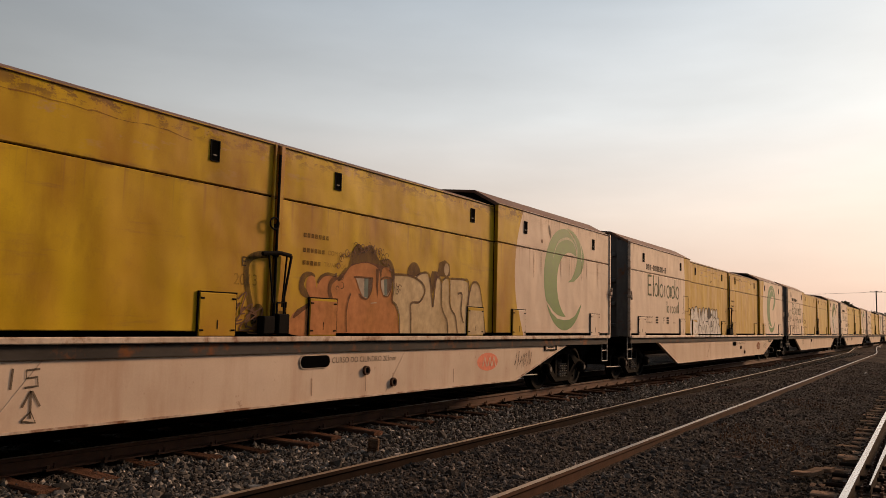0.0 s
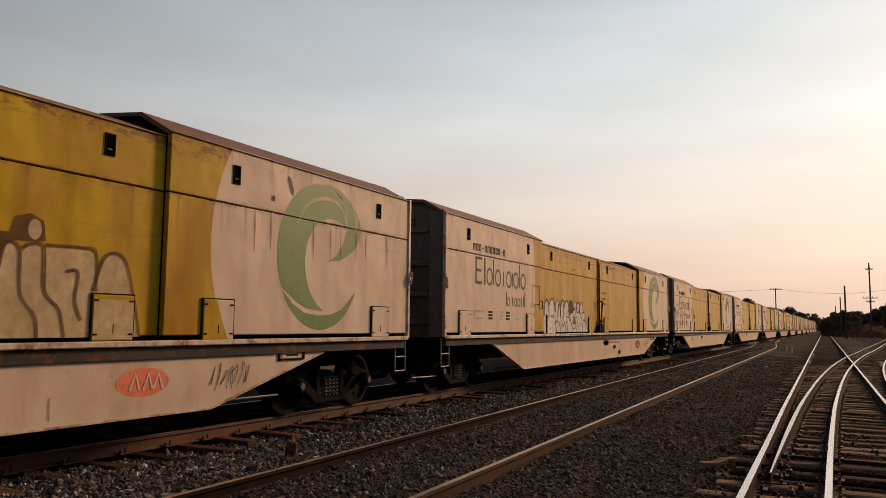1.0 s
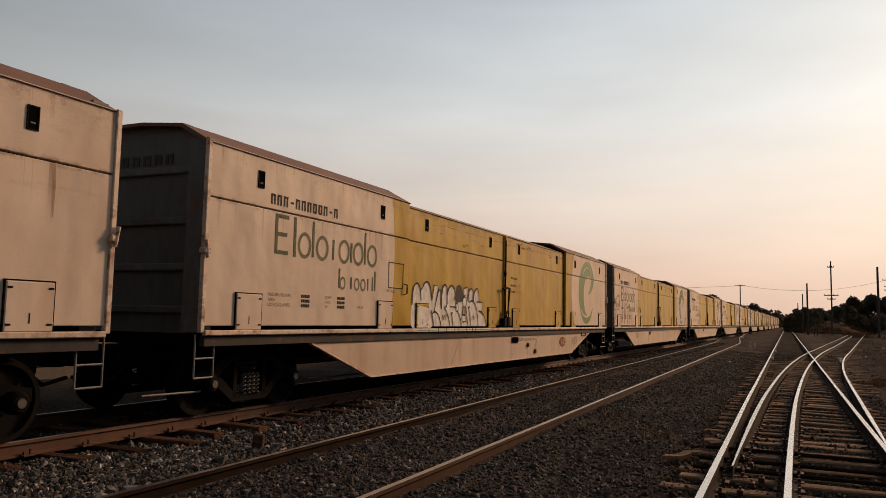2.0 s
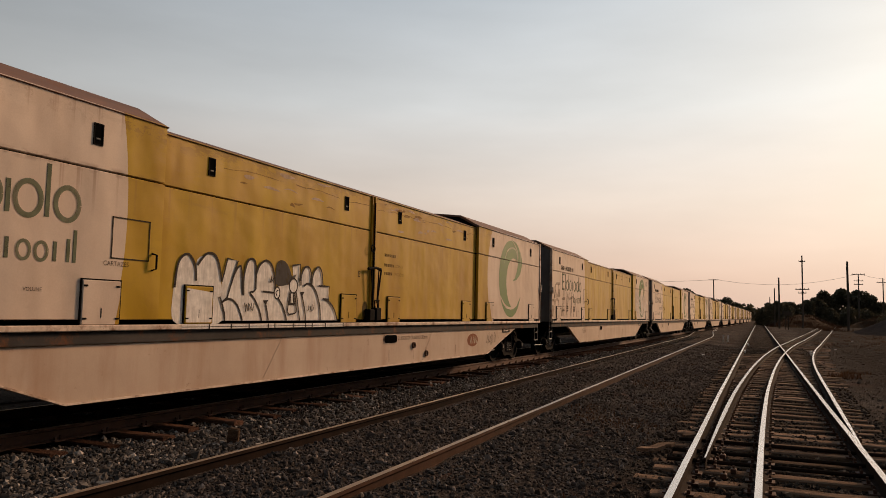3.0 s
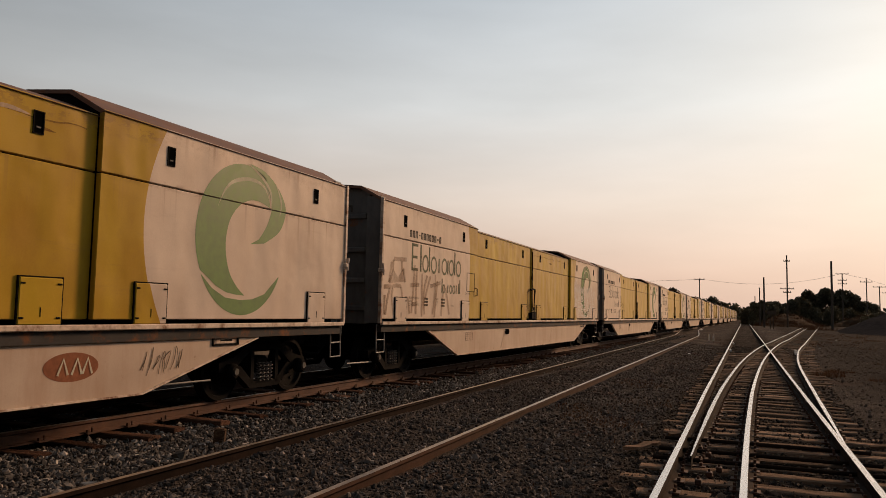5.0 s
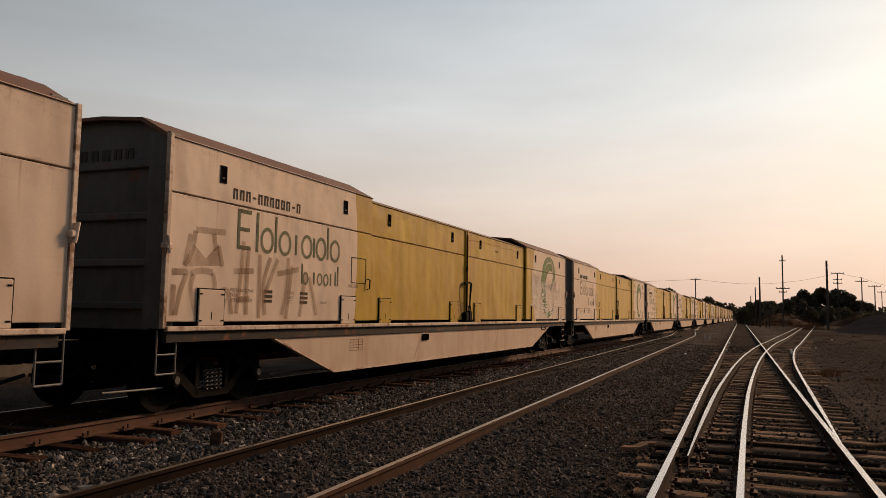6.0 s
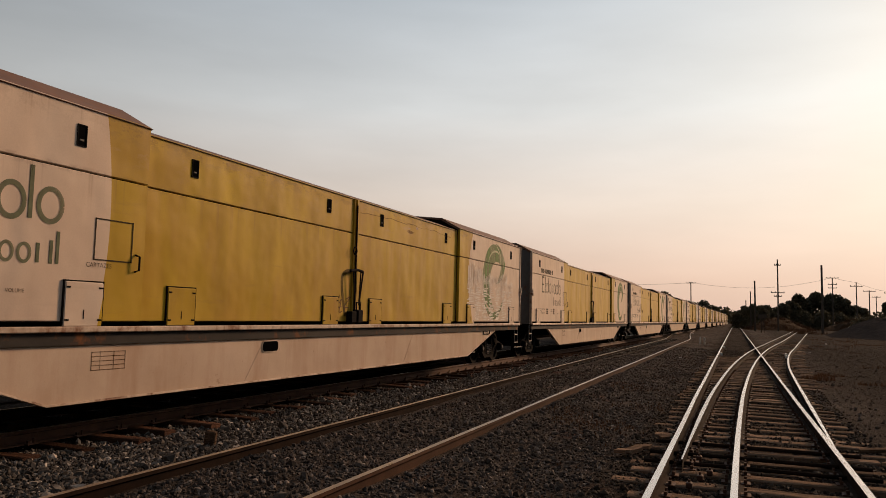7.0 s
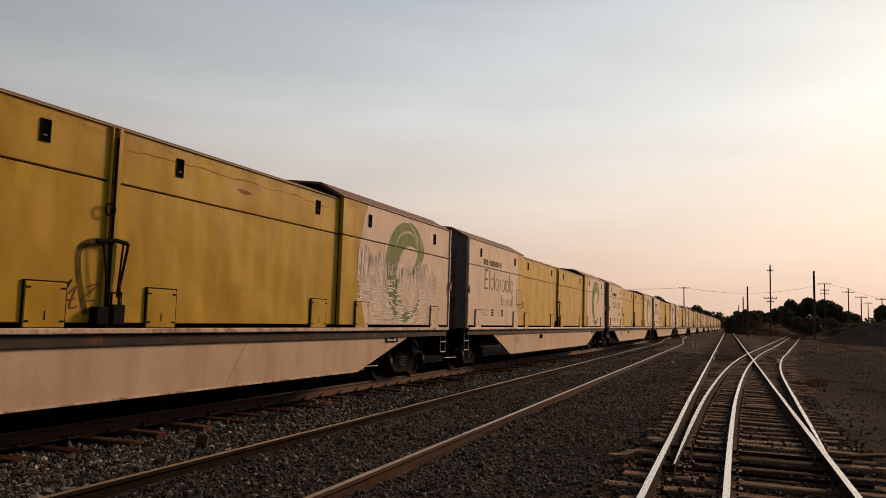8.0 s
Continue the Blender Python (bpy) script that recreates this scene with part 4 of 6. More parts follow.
def wordmark(root, mat):
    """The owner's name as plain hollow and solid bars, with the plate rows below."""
    x = HALF
    part("wordmark_bar", Shape().box(x, x + 0.005, 1.36, 1.42, 2.22, 2.79), mat, root)
    for z in (2.22, 2.48, 2.735):
        part("wordmark_bar", Shape().box(x, x + 0.005, 1.43, 1.67 if z != 2.48 else 1.64, z, z + 0.055), mat, root)
    part("wordmark_bar", Shape().box(x, x + 0.005, 1.80, 1.86, 2.21, 2.79), mat, root)
    for u in (2.08, 2.55, 3.18, 3.62, 4.08):
        part("wordmark_ring", ring(Shape(), u, 2.40, 0.145, 0.17, 0.055, x), mat, root)
    for u in (2.30, 2.86, 3.40, 3.84):
        part("wordmark_bar", Shape().box(x, x + 0.005, u - 0.025, u + 0.025, 2.24, 2.78 if u in (2.30, 3.84) else 2.56), mat, root)
    for u, h in ((3.06, 0.32), (3.42, 0.20), (3.96, 0.20), (4.12, 0.24), (4.20, 0.34)):
        part("wordmark_bar", Shape().box(x, x + 0.005, u - 0.02, u + 0.02, 1.80, 1.80 + h), mat, root)
    for u in (3.16, 3.60, 3.80):
        part("wordmark_ring", ring(Shape(), u, 1.89, 0.07, 0.09, 0.035, x), mat, root)
    rnd = random.Random(5)
    for i in range(12):
        u = 1.24 + i * 0.146
        num = Shape()
        if i in (3, 10):
            num.box(x, x + 0.005, u + 0.02, u + 0.09, 2.97, 3.0)
        else:
            num.box(x, x + 0.005, u, u + 0.032, 2.91, 3.06).box(x, x + 0.005, u + 0.068, u + 0.10, 2.91, 3.06).box(x, x + 0.005, u + 0.032, u + 0.068, 3.03, 3.06)
            if rnd.random() < 0.6:
                num.box(x, x + 0.005, u + 0.032, u + 0.068, 2.91, 2.94)
        part("number_bar", num, SOFT, root)
    for w, z in (("PESO BRUTO MAX.", 1.62), ("TARA", 1.55), ("LOTAÇÃO LIMITE", 1.48)):
        text_part(w, 0.066, 1.24, z, x, SOFT, root)
    rows = Shape()
    for z in (1.62, 1.55, 1.48):
        bars(2.04, z, 5, 0.034, 0.045, 0.012, x, 0.2, rows)
        bars(3.02, z, 5, 0.034, 0.045, 0.012, x, 0.2, rows)
    part("figure_bars", rows, SOFT, root)
    for w, z in (("COMP", 1.62), ("LARG", 1.55), ("ALT", 1.48)):
        text_part(w, 0.066, 2.66, z, x, SOFT, root)
    text_part("VOLUME", 0.055, 3.62, 1.49, x, SOFT, root)
    f = Shape()
    f.box(x, x + 0.006, 4.68, 4.694, 1.88, 2.35).box(x, x + 0.006, 5.23, 5.244, 1.88, 2.35).box(x, x + 0.006, 4.68, 5.244, 2.336, 2.35).box(x, x + 0.006, 4.68, 5.244, 1.88, 1.894)
    part("poster_frame", f, SOFT, root)
    text_part("CARTAZES", 0.075, 4.58, 1.80, x, SOFT, root)


def end_number(root):
    s = Shape()
    for i in range(9):
        xx = -0.95 + i * 0.20
        s.box(xx, xx + 0.045, 0.128, 0.139, 3.31, 3.45).box(xx + 0.085, xx + 0.13, 0.128, 0.139, 3.31, 3.45).box(xx + 0.045, xx + 0.085, 0.128, 0.139, 3.41, 3.45)
    part("number_bars", s, BLACK, root)


def sill_marks(root, hole_u, full):
    x = 1.495
    k = [(hole_u - 0.20 + 0.07 * math.cos(a), 0.83 + 0.075 * math.sin(a)) for a in np.linspace(math.pi / 2, 1.5 * math.pi, 8)] + \
        [(hole_u + 0.20 + 0.07 * math.cos(a), 0.83 + 0.075 * math.sin(a)) for a in np.linspace(-math.pi / 2, math.pi / 2, 8)]
    if not full:
        k = [(hole_u + (u - hole_u) * 0.75, z) for u, z in k]
    r = [(hole_u + (u - hole_u) * 1.05, 0.83 + (z - 0.83) * 1.16) for u, z in k]
    port = part("hand_hole", Shape().prism(r, 0, x - 0.002, x + 0.012), LIP, root, "rimmed oval hand hole in the sill")
    part("hole_depth", Shape().prism(k, 0, x + 0.004, x + 0.016), HOLE, port)
    if full:
        for u, z in ((12.63, 0.68), (13.26, 0.49)):
            p = part("round_port", Shape().spin([(0.0, x + 0.01), (0.04, x + 0.01), (0.045, x + 0.04), (0.062, x + 0.04), (0.066, x - 0.01), (0.0, x - 0.01)], 0, (0, u, z), 18), RUST, root)
            part("port_depth", Shape().spin([(0.0, x + 0.012), (0.041, x + 0.012), (0.041, x + 0.016), (0.0, x + 0.016)], 0, (0, u, z), 16), HOLE, p)
        for u in (11.55, 12.63, 13.26, 14.9):
            part("rust_run", ribbon([(u, 0.62), (u + 0.01, 0.40)], 0.035, x, 0.006, taper=True), RUNS, root)
        text_part("CURSO DO CILINDRO 203mm", 0.105, 11.92, 0.80, x, SOFT, root)
        oval = part("logo_oval", patch(arc(16.02, 0.70, 0.36, 0.155, 0, 350, 36), x), RED if root is WAGONS[-2] else OXIDE, root, "faded orange-red oval mark" if root is WAGONS[-2] else "rust-brown oval mark")
        s = Shape()
        for du in (-0.12, 0.06, 0.20):
            ribbon([(16.02 + du - 0.06, 0.62), (16.02 + du + 0.01, 0.79), (16.02 + du + 0.07, 0.62)], 0.03, x, 0.008, s)
        part("mark_stroke", s, PALE, oval)
        for i in range(7):
            tag = Shape()
            rnd = random.Random(i)
            u = 17.0 + i * 0.1
            ribbon(smooth_path([(u, 0.52 + rnd.uniform(0, 0.1)), (u + rnd.uniform(-0.05, 0.1), 0.70), (u + 0.1, 0.86 + rnd.uniform(-0.1, 0.04)), (u + rnd.uniform(0, 0.16), 0.6)], False, 5), 0.012, x, 0.006 + 0.0008 * i, tag)
            part("scribble", tag, SOFT, root)
    else:
        s = Shape()
        for z in (0.66, 0.71, 0.76, 0.81, 0.86):
            s.box(x, x + 0.004, 4.78, 5.28, z, z + 0.008)
        for u in (4.78, 4.9, 5.1, 5.272):
            s.box(x, x + 0.004, u, u + 0.008, 0.66, 0.868)
        part("data_grid", s, FAINT, root)
    f = Shape()
    f.box(x, x + 0.02, 18.28, 18.84, 0.85, 0.87).box(x, x + 0.02, 18.28, 18.84, 0.96, 0.975).box(x, x + 0.02, 18.28, 18.31, 0.85, 0.97).box(x, x + 0.02, 18.81, 18.84, 0.85, 0.97)
    holder = part("card_holder", f, DARK, root)
    part("card_plate", Shape().box(x, x + 0.008, 18.36, 18.78, 0.875, 0.955, 0.003), LIP, holder)
    part("card_slot", Shape().box(x + 0.007, x + 0.010, 18.44, 18.70, 0.905, 0.93), DARK, holder)


def lobe(root, u, z, ru, rz, fill, lean=0.0, square=0.0, x=HALF - 0.08, lift=0.004, line=INK, w=0.028, floor=1.2):
    """One rounded graffiti letter shape with its outline; square: flat foot."""
    pts = []
    for a in np.linspace(0, 2 * math.pi, 30, endpoint=False):
        c, s = math.cos(a), math.sin(a)
        k = 0.55 if s < 0 and square else 0.85
        du, dz = ru * math.copysign(abs(c) ** k, c), rz * math.copysign(abs(s) ** k, s)
        zz = max(z + dz, floor)
        pts.append((u + du + lean * (zz - z), zz))
    b = part("graffiti_letter", patch(pts, x, lift), fill, root)
    if line:
        part("letter_outline", ribbon(pts + pts[:1], w, x, lift + 0.0013), line, b)


def daub(root, pts, fill, lift, soft=True, name="graffiti_letter"):
    """A sprayed area of the inner doors from its outline in (u, z)."""
    return part(name, patch(smooth_path(pts, True, 5) if soft else pts, HALF - 0.08, lift), fill, root)


def stroke(root, pts, w, mat, lift, soft=True, name="letter_outline"):
    return part(name, ribbon(smooth_path(pts, False, 6) if soft else pts, w, HALF - 0.08, lift), mat, root)


def graffiti_silver(root):
    """Silver block letters with round tops, black outlines, a dark cap and tags inside."""
    daub(root, [(5.78, 1.19), (5.76, 1.60), (5.82, 1.92), (5.98, 2.02), (6.12, 1.88), (6.16, 1.62), (6.17, 1.19)], CHROME, 0.002)
    daub(root, [(6.16, 1.19), (6.14, 1.90), (6.31, 2.04), (6.45, 2.06), (6.56, 1.98), (6.64, 1.72), (6.67, 1.56), (6.70, 1.19)], CHROME, 0.0026)
    daub(root, [(6.68, 1.19), (6.66, 1.70), (6.75, 2.03), (6.97, 2.01), (6.89, 1.77), (6.77, 1.50), (6.80, 1.19)], CHROME, 0.0032, False)
    daub(root, [(6.78, 1.40), (6.92, 1.85), (6.99, 1.93), (7.05, 1.91), (7.10, 1.57), (7.12, 1.30)], CHROME, 0.0038)
    daub(root, [(7.12, 1.50), (7.12, 1.84), (7.20, 2.03), (7.30, 2.06), (7.37, 1.98), (7.39, 1.50)], CHROME, 0.0044)
    daub(root, [(7.40, 1.50), (7.39, 1.83), (7.48, 1.99), (7.61, 2.05), (7.76, 1.98), (7.84, 1.76), (7.84, 1.50)], CHROME, 0.005)
    daub(root, [(8.29, 2.02), (8.49, 2.05), (8.50, 1.60), (8.38, 1.60)], CHROME, 0.0044, False)
    daub(root, [(8.52, 1.65), (8.53, 1.90), (8.62, 2.01), (8.73, 2.02), (8.80, 1.94), (8.81, 1.65)], CHROME, 0.005)
    daub(root, [(8.84, 1.60), (8.85, 1.89), (8.93, 2.01), (9.03, 2.04), (9.12, 1.96), (9.17, 1.60)], CHROME, 0.0056)
    daub(root, [(9.07, 1.74), (9.36, 1.75), (9.36, 1.50), (9.07, 1.50)], CHROME, 0.0062, False)
    daub(root, [(6.70, 1.19), (6.67, 1.58), (7.04, 1.57), (7.83, 1.61), (7.96, 1.70), (8.20, 1.73), (8.43, 1.74), (8.53, 1.66), (8.67, 1.76), (8.87, 1.75), (8.97, 1.68), (9.14, 1.54),
                (9.42, 1.50), (9.56, 1.36), (9.64, 1.19)], CHROME, 0.0068, False)
    daub(root, [(7.88, 1.73), (7.87, 1.99), (7.94, 2.08), (8.05, 2.09), (8.17, 2.03), (8.26, 1.90), (8.31, 1.79), (8.12, 1.72)], SMOKE, 0.0076, name="graffiti_cap")
    daub(root, [(8.26, 1.86), (8.40, 1.90), (8.34, 1.80), (8.26, 1.78)], SMOKE, 0.0082, False, "graffiti_cap")
    for a, b, c, d in ((7.91, 1.60, 0.07, 0.09), (8.33, 1.72, 0.11, 0.11)):
        daub(root, arc(a, b, c, d, 0, 350, 20), CHROME, 0.0088, False)
        stroke(root, arc(a, b, c, d, 0, 360, 24), 0.024, INK, 0.0095, False)
    stroke(root, [(7.94, 1.64), (7.88, 1.61), (7.91, 1.55)], 0.018, INK, 0.0102)
    n = 0
    for soft, w, line_ in (
            (True, 0.034, [(5.77, 1.60), (5.82, 1.92), (5.98, 2.03), (6.12, 1.90), (6.15, 1.70)]),
            (True, 0.034, [(6.16, 1.90), (6.31, 2.05), (6.45, 2.07), (6.56, 1.98), (6.64, 1.75), (6.65, 1.71)]),
            (False, 0.030, [(6.65, 1.71), (6.75, 2.03), (6.97, 2.01), (6.77, 1.50), (6.66, 1.43)]),
            (True, 0.030, [(6.84, 1.68), (6.92, 1.85), (6.99, 1.93), (7.05, 1.91), (7.10, 1.55)]),
            (True, 0.030, [(6.62, 1.51), (6.66, 1.43), (6.72, 1.30), (6.74, 1.19)]),
            (True, 0.030, [(6.66, 1.43), (6.74, 1.47), (6.85, 1.48), (6.98, 1.41), (7.07, 1.28), (7.11, 1.19)]),
            (True, 0.034, [(7.12, 1.54), (7.11, 1.78), (7.18, 2.01), (7.29, 2.06), (7.37, 1.98), (7.39, 1.64)]),
            (True, 0.028, [(7.39, 1.64), (7.34, 1.60), (7.26, 1.58), (7.36, 1.50), (7.49, 1.34), (7.55, 1.19)]),
            (True, 0.034, [(7.38, 1.83), (7.46, 1.98), (7.61, 2.06), (7.76, 1.99), (7.84, 1.79), (7.86, 1.65)]),
            (False, 0.026, [(7.55, 1.61), (7.83, 1.60)]),
            (True, 0.030, [(7.64, 1.42), (7.68, 1.30), (7.71, 1.19)]),
            (True, 0.030, [(7.94, 1.51), (8.05, 1.41), (8.13, 1.28), (8.17, 1.19)]),
            (False, 0.026, [(8.23, 1.63), (8.18, 1.32), (8.23, 1.28), (8.39, 1.30), (8.42, 1.33), (8.36, 1.62)]),
            (True, 0.028, [(8.40, 1.62), (8.45, 1.45), (8.52, 1.19)]),
            (True, 0.028, [(8.57, 1.57), (8.65, 1.35), (8.69, 1.19)]),
            (True, 0.034, [(8.60, 1.73), (8.72, 1.77), (8.85, 1.74), (8.99, 1.61), (9.09, 1.39), (9.11, 1.19)]),
            (True, 0.032, [(8.52, 1.73), (8.53, 1.90), (8.62, 2.02), (8.73, 2.03), (8.80, 1.94), (8.81, 1.76)]),
            (True, 0.032, [(8.83, 1.74), (8.85, 1.89), (8.93, 2.01), (9.03, 2.05), (9.12, 1.96), (9.16, 1.76)]),
            (False, 0.028, [(9.03, 1.75), (9.36, 1.75), (9.35, 1.54), (9.16, 1.54)]),
            (True, 0.032, [(9.16, 1.54), (9.36, 1.50), (9.54, 1.36), (9.64, 1.19)]),
            (False, 0.030, [(8.27, 2.03), (8.49, 2.06), (8.49, 1.80)])):
        stroke(root, line_, w, INK, 0.011 + 0.0004 * n, soft)
        n += 1
    for tri in ([(7.57, 1.48), (7.70, 1.49), (7.64, 1.41)], [(8.51, 1.63), (8.64, 1.64), (8.57, 1.55)], [(8.23, 1.61), (8.35, 1.62), (8.39, 1.42), (8.21, 1.42)]):
        daub(root, tri, INK, 0.0102, False, "graffiti_shade")
    daub(root, [(8.27, 1.60), (8.32, 1.60), (8.33, 1.46), (8.27, 1.46)], CHROME, 0.0108, False)
    part("graffiti_on_hatch", patch([(5.97, 1.17), (6.45, 1.17), (6.45, 1.56), (5.97, 1.60)], HALF - 0.08, 0.0325), CHROME, root)
    # small tags inside the letters
    rnd = random.Random(14)
    for u0, u1, k in ((7.14, 7.36, 6), (8.74, 8.92, 4), (7.72, 7.80, 4)):
        zt = 1.38 if u0 != 7.72 else 1.78
        for i in range(k):
            u = u0 + (u1 - u0) * (i + 0.5) / k
            stroke(root, [(u + rnd.uniform(-0.03, 0.03), zt + rnd.uniform(0.03, 0.07)), (u, zt), (u + rnd.uniform(-0.04, 0.04), zt - rnd.uniform(0.03, 0.07))], 0.014, INK, 0.020 + 0.0003 * i, True, "graffiti_tag")
    # paint carried down over the deck edge
    part("overspray", Shape().box(1.584, 1.587, 5.8, 9.68, 1.09, 1.148), CHROME, root)
    for u in (6.30, 6.74, 7.12, 7.56, 7.72, 8.20, 8.52, 8.71, 9.10, 9.66):
        part("graffiti_drip", Shape().box(1.586, 1.589, u - 0.012, u + 0.012, 1.088, 1.15), INK, root)
    part("overspray", Shape().box(1.586, 1.5885, 5.8, 9.66, 1.112, 1.120), INK, root)


def graffiti_orange(root):
    """An orange face with a brown curly mop and half-shut eyes, and pale round letters beside it."""
    daub(root, [(11.12, 1.19), (11.18, 1.40), (11.33, 1.49), (11.56, 1.57), (11.60, 1.19)], ORANGE, 0.002)
    daub(root, [(11.58, 1.19), (11.54, 1.58), (11.64, 1.86), (11.79, 1.95), (11.94, 1.94), (12.04, 1.94), (12.16, 2.01), (12.30, 2.13), (12.61, 2.19), (12.90, 2.16), (13.18, 2.14), (13.25, 1.65), (13.38, 1.50), (13.43, 1.19)], ORANGE, 0.0028, False)
    daub(root, [(11.58, 1.91), (11.52, 1.96), (11.40, 1.96), (11.31, 1.89), (11.29, 1.75), (11.35, 1.66), (11.52, 1.62), (11.57, 1.72), (11.43, 1.74), (11.38, 1.81), (11.44, 1.90)], UMBER, 0.0036, name="graffiti_shade")
    daub(root, [(11.42, 1.76), (11.43, 1.87), (11.50, 1.92), (11.57, 1.89), (11.60, 1.77), (11.57, 1.62), (11.50, 1.64)], ORANGE, 0.0044)
    daub(root, [(11.20, 1.37), (11.26, 1.47), (11.38, 1.53), (11.49, 1.58), (11.56, 1.55), (11.39, 1.47), (11.31, 1.42)], UMBER, 0.0044, name="graffiti_shade")
    stroke(root, [(11.62, 1.83), (11.70, 1.92), (11.82, 1.96), (11.94, 1.95), (12.00, 1.97)], 0.045, UMBER, 0.005)
    stroke(root, [(12.00, 1.94), (11.88, 1.85), (11.86, 1.74), (11.90, 1.60), (11.87, 1.35), (11.85, 1.19)], 0.07, UMBER, 0.0056)
    daub(root, [(12.01, 1.91), (12.13, 2.04), (12.22, 2.10), (12.28, 2.28), (12.41, 2.42), (12.55, 2.36), (12.69, 2.43), (12.81, 2.34), (12.90, 2.23), (13.09, 2.27), (13.22, 2.20), (13.28, 2.04), (13.23, 1.94), (13.14, 2.13),
                (12.98, 2.11), (12.95, 1.98), (12.89, 2.10), (12.71, 2.16), (12.53, 2.16), (12.29, 2.10), (12.16, 1.98), (12.07, 1.89)], UMBER, 0.0062, True, "graffiti_hair")
    daub(root, [(12.83, 2.10), (12.91, 2.10), (12.89, 1.86), (12.89, 1.67), (12.85, 1.85)], UMBER, 0.007, False, "graffiti_shade")
    for white, teal, dark in (([(12.39, 1.94), (12.75, 1.96), (12.74, 1.79), (12.65, 1.67), (12.54, 1.70), (12.47, 1.80)], [(12.57, 1.95), (12.66, 1.955), (12.67, 1.68), (12.58, 1.69)], [(12.66, 1.955), (12.76, 1.96), (12.74, 1.79), (12.66, 1.675)]),
                              ([(12.94, 1.95), (13.21, 1.98), (13.20, 1.84), (13.12, 1.73), (13.02, 1.73), (12.96, 1.83)], [(13.02, 1.96), (13.08, 1.97), (13.10, 1.73), (13.04, 1.735)], [(13.08, 1.97), (13.21, 1.98), (13.18, 1.82), (13.10, 1.73)])):
        daub(root, white, EYEWHITE, 0.0078, False, "graffiti_eye")
        daub(root, teal, TEAL, 0.0086, False, "graffiti_eye")
        daub(root, dark, UMBER, 0.0086, False, "graffiti_eye")
    stroke(root, [(12.35, 1.955), (12.77, 1.965)], 0.028, UMBER, 0.0094, False)
    stroke(root, [(12.76, 1.96), (12.74, 1.79), (12.65, 1.67), (12.54, 1.68), (12.47, 1.73)], 0.024, UMBER, 0.0098)
    stroke(root, [(12.94, 1.95), (13.05, 1.995), (13.21, 1.985)], 0.028, UMBER, 0.0094)
    stroke(root, [(13.21, 1.98), (13.20, 1.84), (13.12, 1.72), (13.02, 1.73)], 0.022, UMBER, 0.0098)
    stroke(root, [(12.29, 1.73), (12.23, 1.58), (12.21, 1.41), (12.23, 1.20)], 0.026, UMBER, 0.0094)
    stroke(root, [(13.24, 2.13), (13.26, 1.88), (13.23, 1.67), (13.34, 1.59), (13.41, 1.43), (13.43, 1.19)], 0.034, UMBER, 0.0102)
    stroke(root, [(12.73, 1.61), (12.86, 1.62)], 0.014, EYEWHITE, 0.0094, False)
    # pale letters
    daub(root, [(13.23, 2.04), (13.57, 2.05), (13.84, 2.02), (14.03, 1.93), (14.06, 1.83), (13.95, 1.68), (13.71, 1.64), (13.73, 1.19), (13.43, 1.19), (13.41, 1.47), (13.25, 1.67)], ASH, 0.0022, False)
    daub(root, [(13.73, 1.19), (13.71, 1.64), (13.95, 1.67), (14.08, 1.83), (13.98, 1.96), (13.79, 2.05), (13.93, 2.11), (14.12, 2.12), (14.20, 2.04), (14.30, 1.60), (14.37, 2.02), (14.44, 2.08), (14.53, 2.00), (14.56, 1.60), (14.72, 1.39), (14.75, 1.19)], ASH, 0.003, False)
    daub(root, [(14.53, 1.96), (14.63, 2.08), (14.74, 2.05), (14.80, 1.64), (14.97, 1.46), (15.04, 1.19), (14.75, 1.19), (14.71, 1.39), (14.57, 1.60)], ASH, 0.0038, False)
    daub(root, [(14.80, 2.06), (15.20, 2.08), (15.36, 2.04), (15.40, 1.60), (15.44, 1.19), (15.04, 1.19), (14.97, 1.46), (14.82, 1.64)], ASH, 0.0044, False)
    daub(root, [(15.36, 1.19), (15.34, 1.66), (15.46, 2.00), (15.60, 2.06), (15.74, 1.98), (15.86, 1.62), (15.96, 1.19)], ASH, 0.005, False)
    daub(root, [(13.59, 2.07), (13.63, 2.20), (13.75, 2.27), (13.87, 2.23), (13.93, 2.11), (13.75, 2.05)], UMBER, 0.0056, name="graffiti_shade")
    daub(root, [(14.19, 2.01), (14.26, 2.17), (14.42, 2.17), (14.46, 2.32), (14.62, 2.37), (14.76, 2.31), (14.79, 2.12), (14.63, 2.10), (14.47, 2.10), (14.37, 2.02), (14.29, 1.80)], UMBER, 0.0064, False, "graffiti_shade")
    daub(root, arc(14.67, 2.22, 0.07, 0.10, 0, 345, 18), ASH, 0.0072, False)
    n = 0
    for line_ in ([(13.27, 2.05), (13.57, 2.06), (13.84, 2.02), (14.03, 1.93), (14.06, 1.81), (13.93, 1.67), (13.71, 1.64), (13.71, 1.45), (13.72, 1.19)],
                  [(13.82, 2.05), (13.95, 2.11), (14.12, 2.13), (14.20, 2.04), (14.30, 1.60)],
                  [(14.30, 1.60), (14.37, 2.02), (14.44, 2.08), (14.53, 2.00), (14.56, 1.60), (14.72, 1.39), (14.75, 1.19)],
                  [(14.55, 2.03), (14.65, 2.08), (14.77, 2.05), (14.80, 1.64), (14.97, 1.46), (15.04, 1.19)],
                  [(14.79, 2.08), (15.20, 2.09), (15.36, 2.05), (15.38, 1.66)], [(15.34, 1.66), (15.46, 2.00), (15.60, 2.07), (15.74, 1.98), (15.86, 1.62), (15.96, 1.19)],
                  [(15.02, 1.84), (15.16, 1.84), (15.14, 1.56), (15.22, 1.36)]):
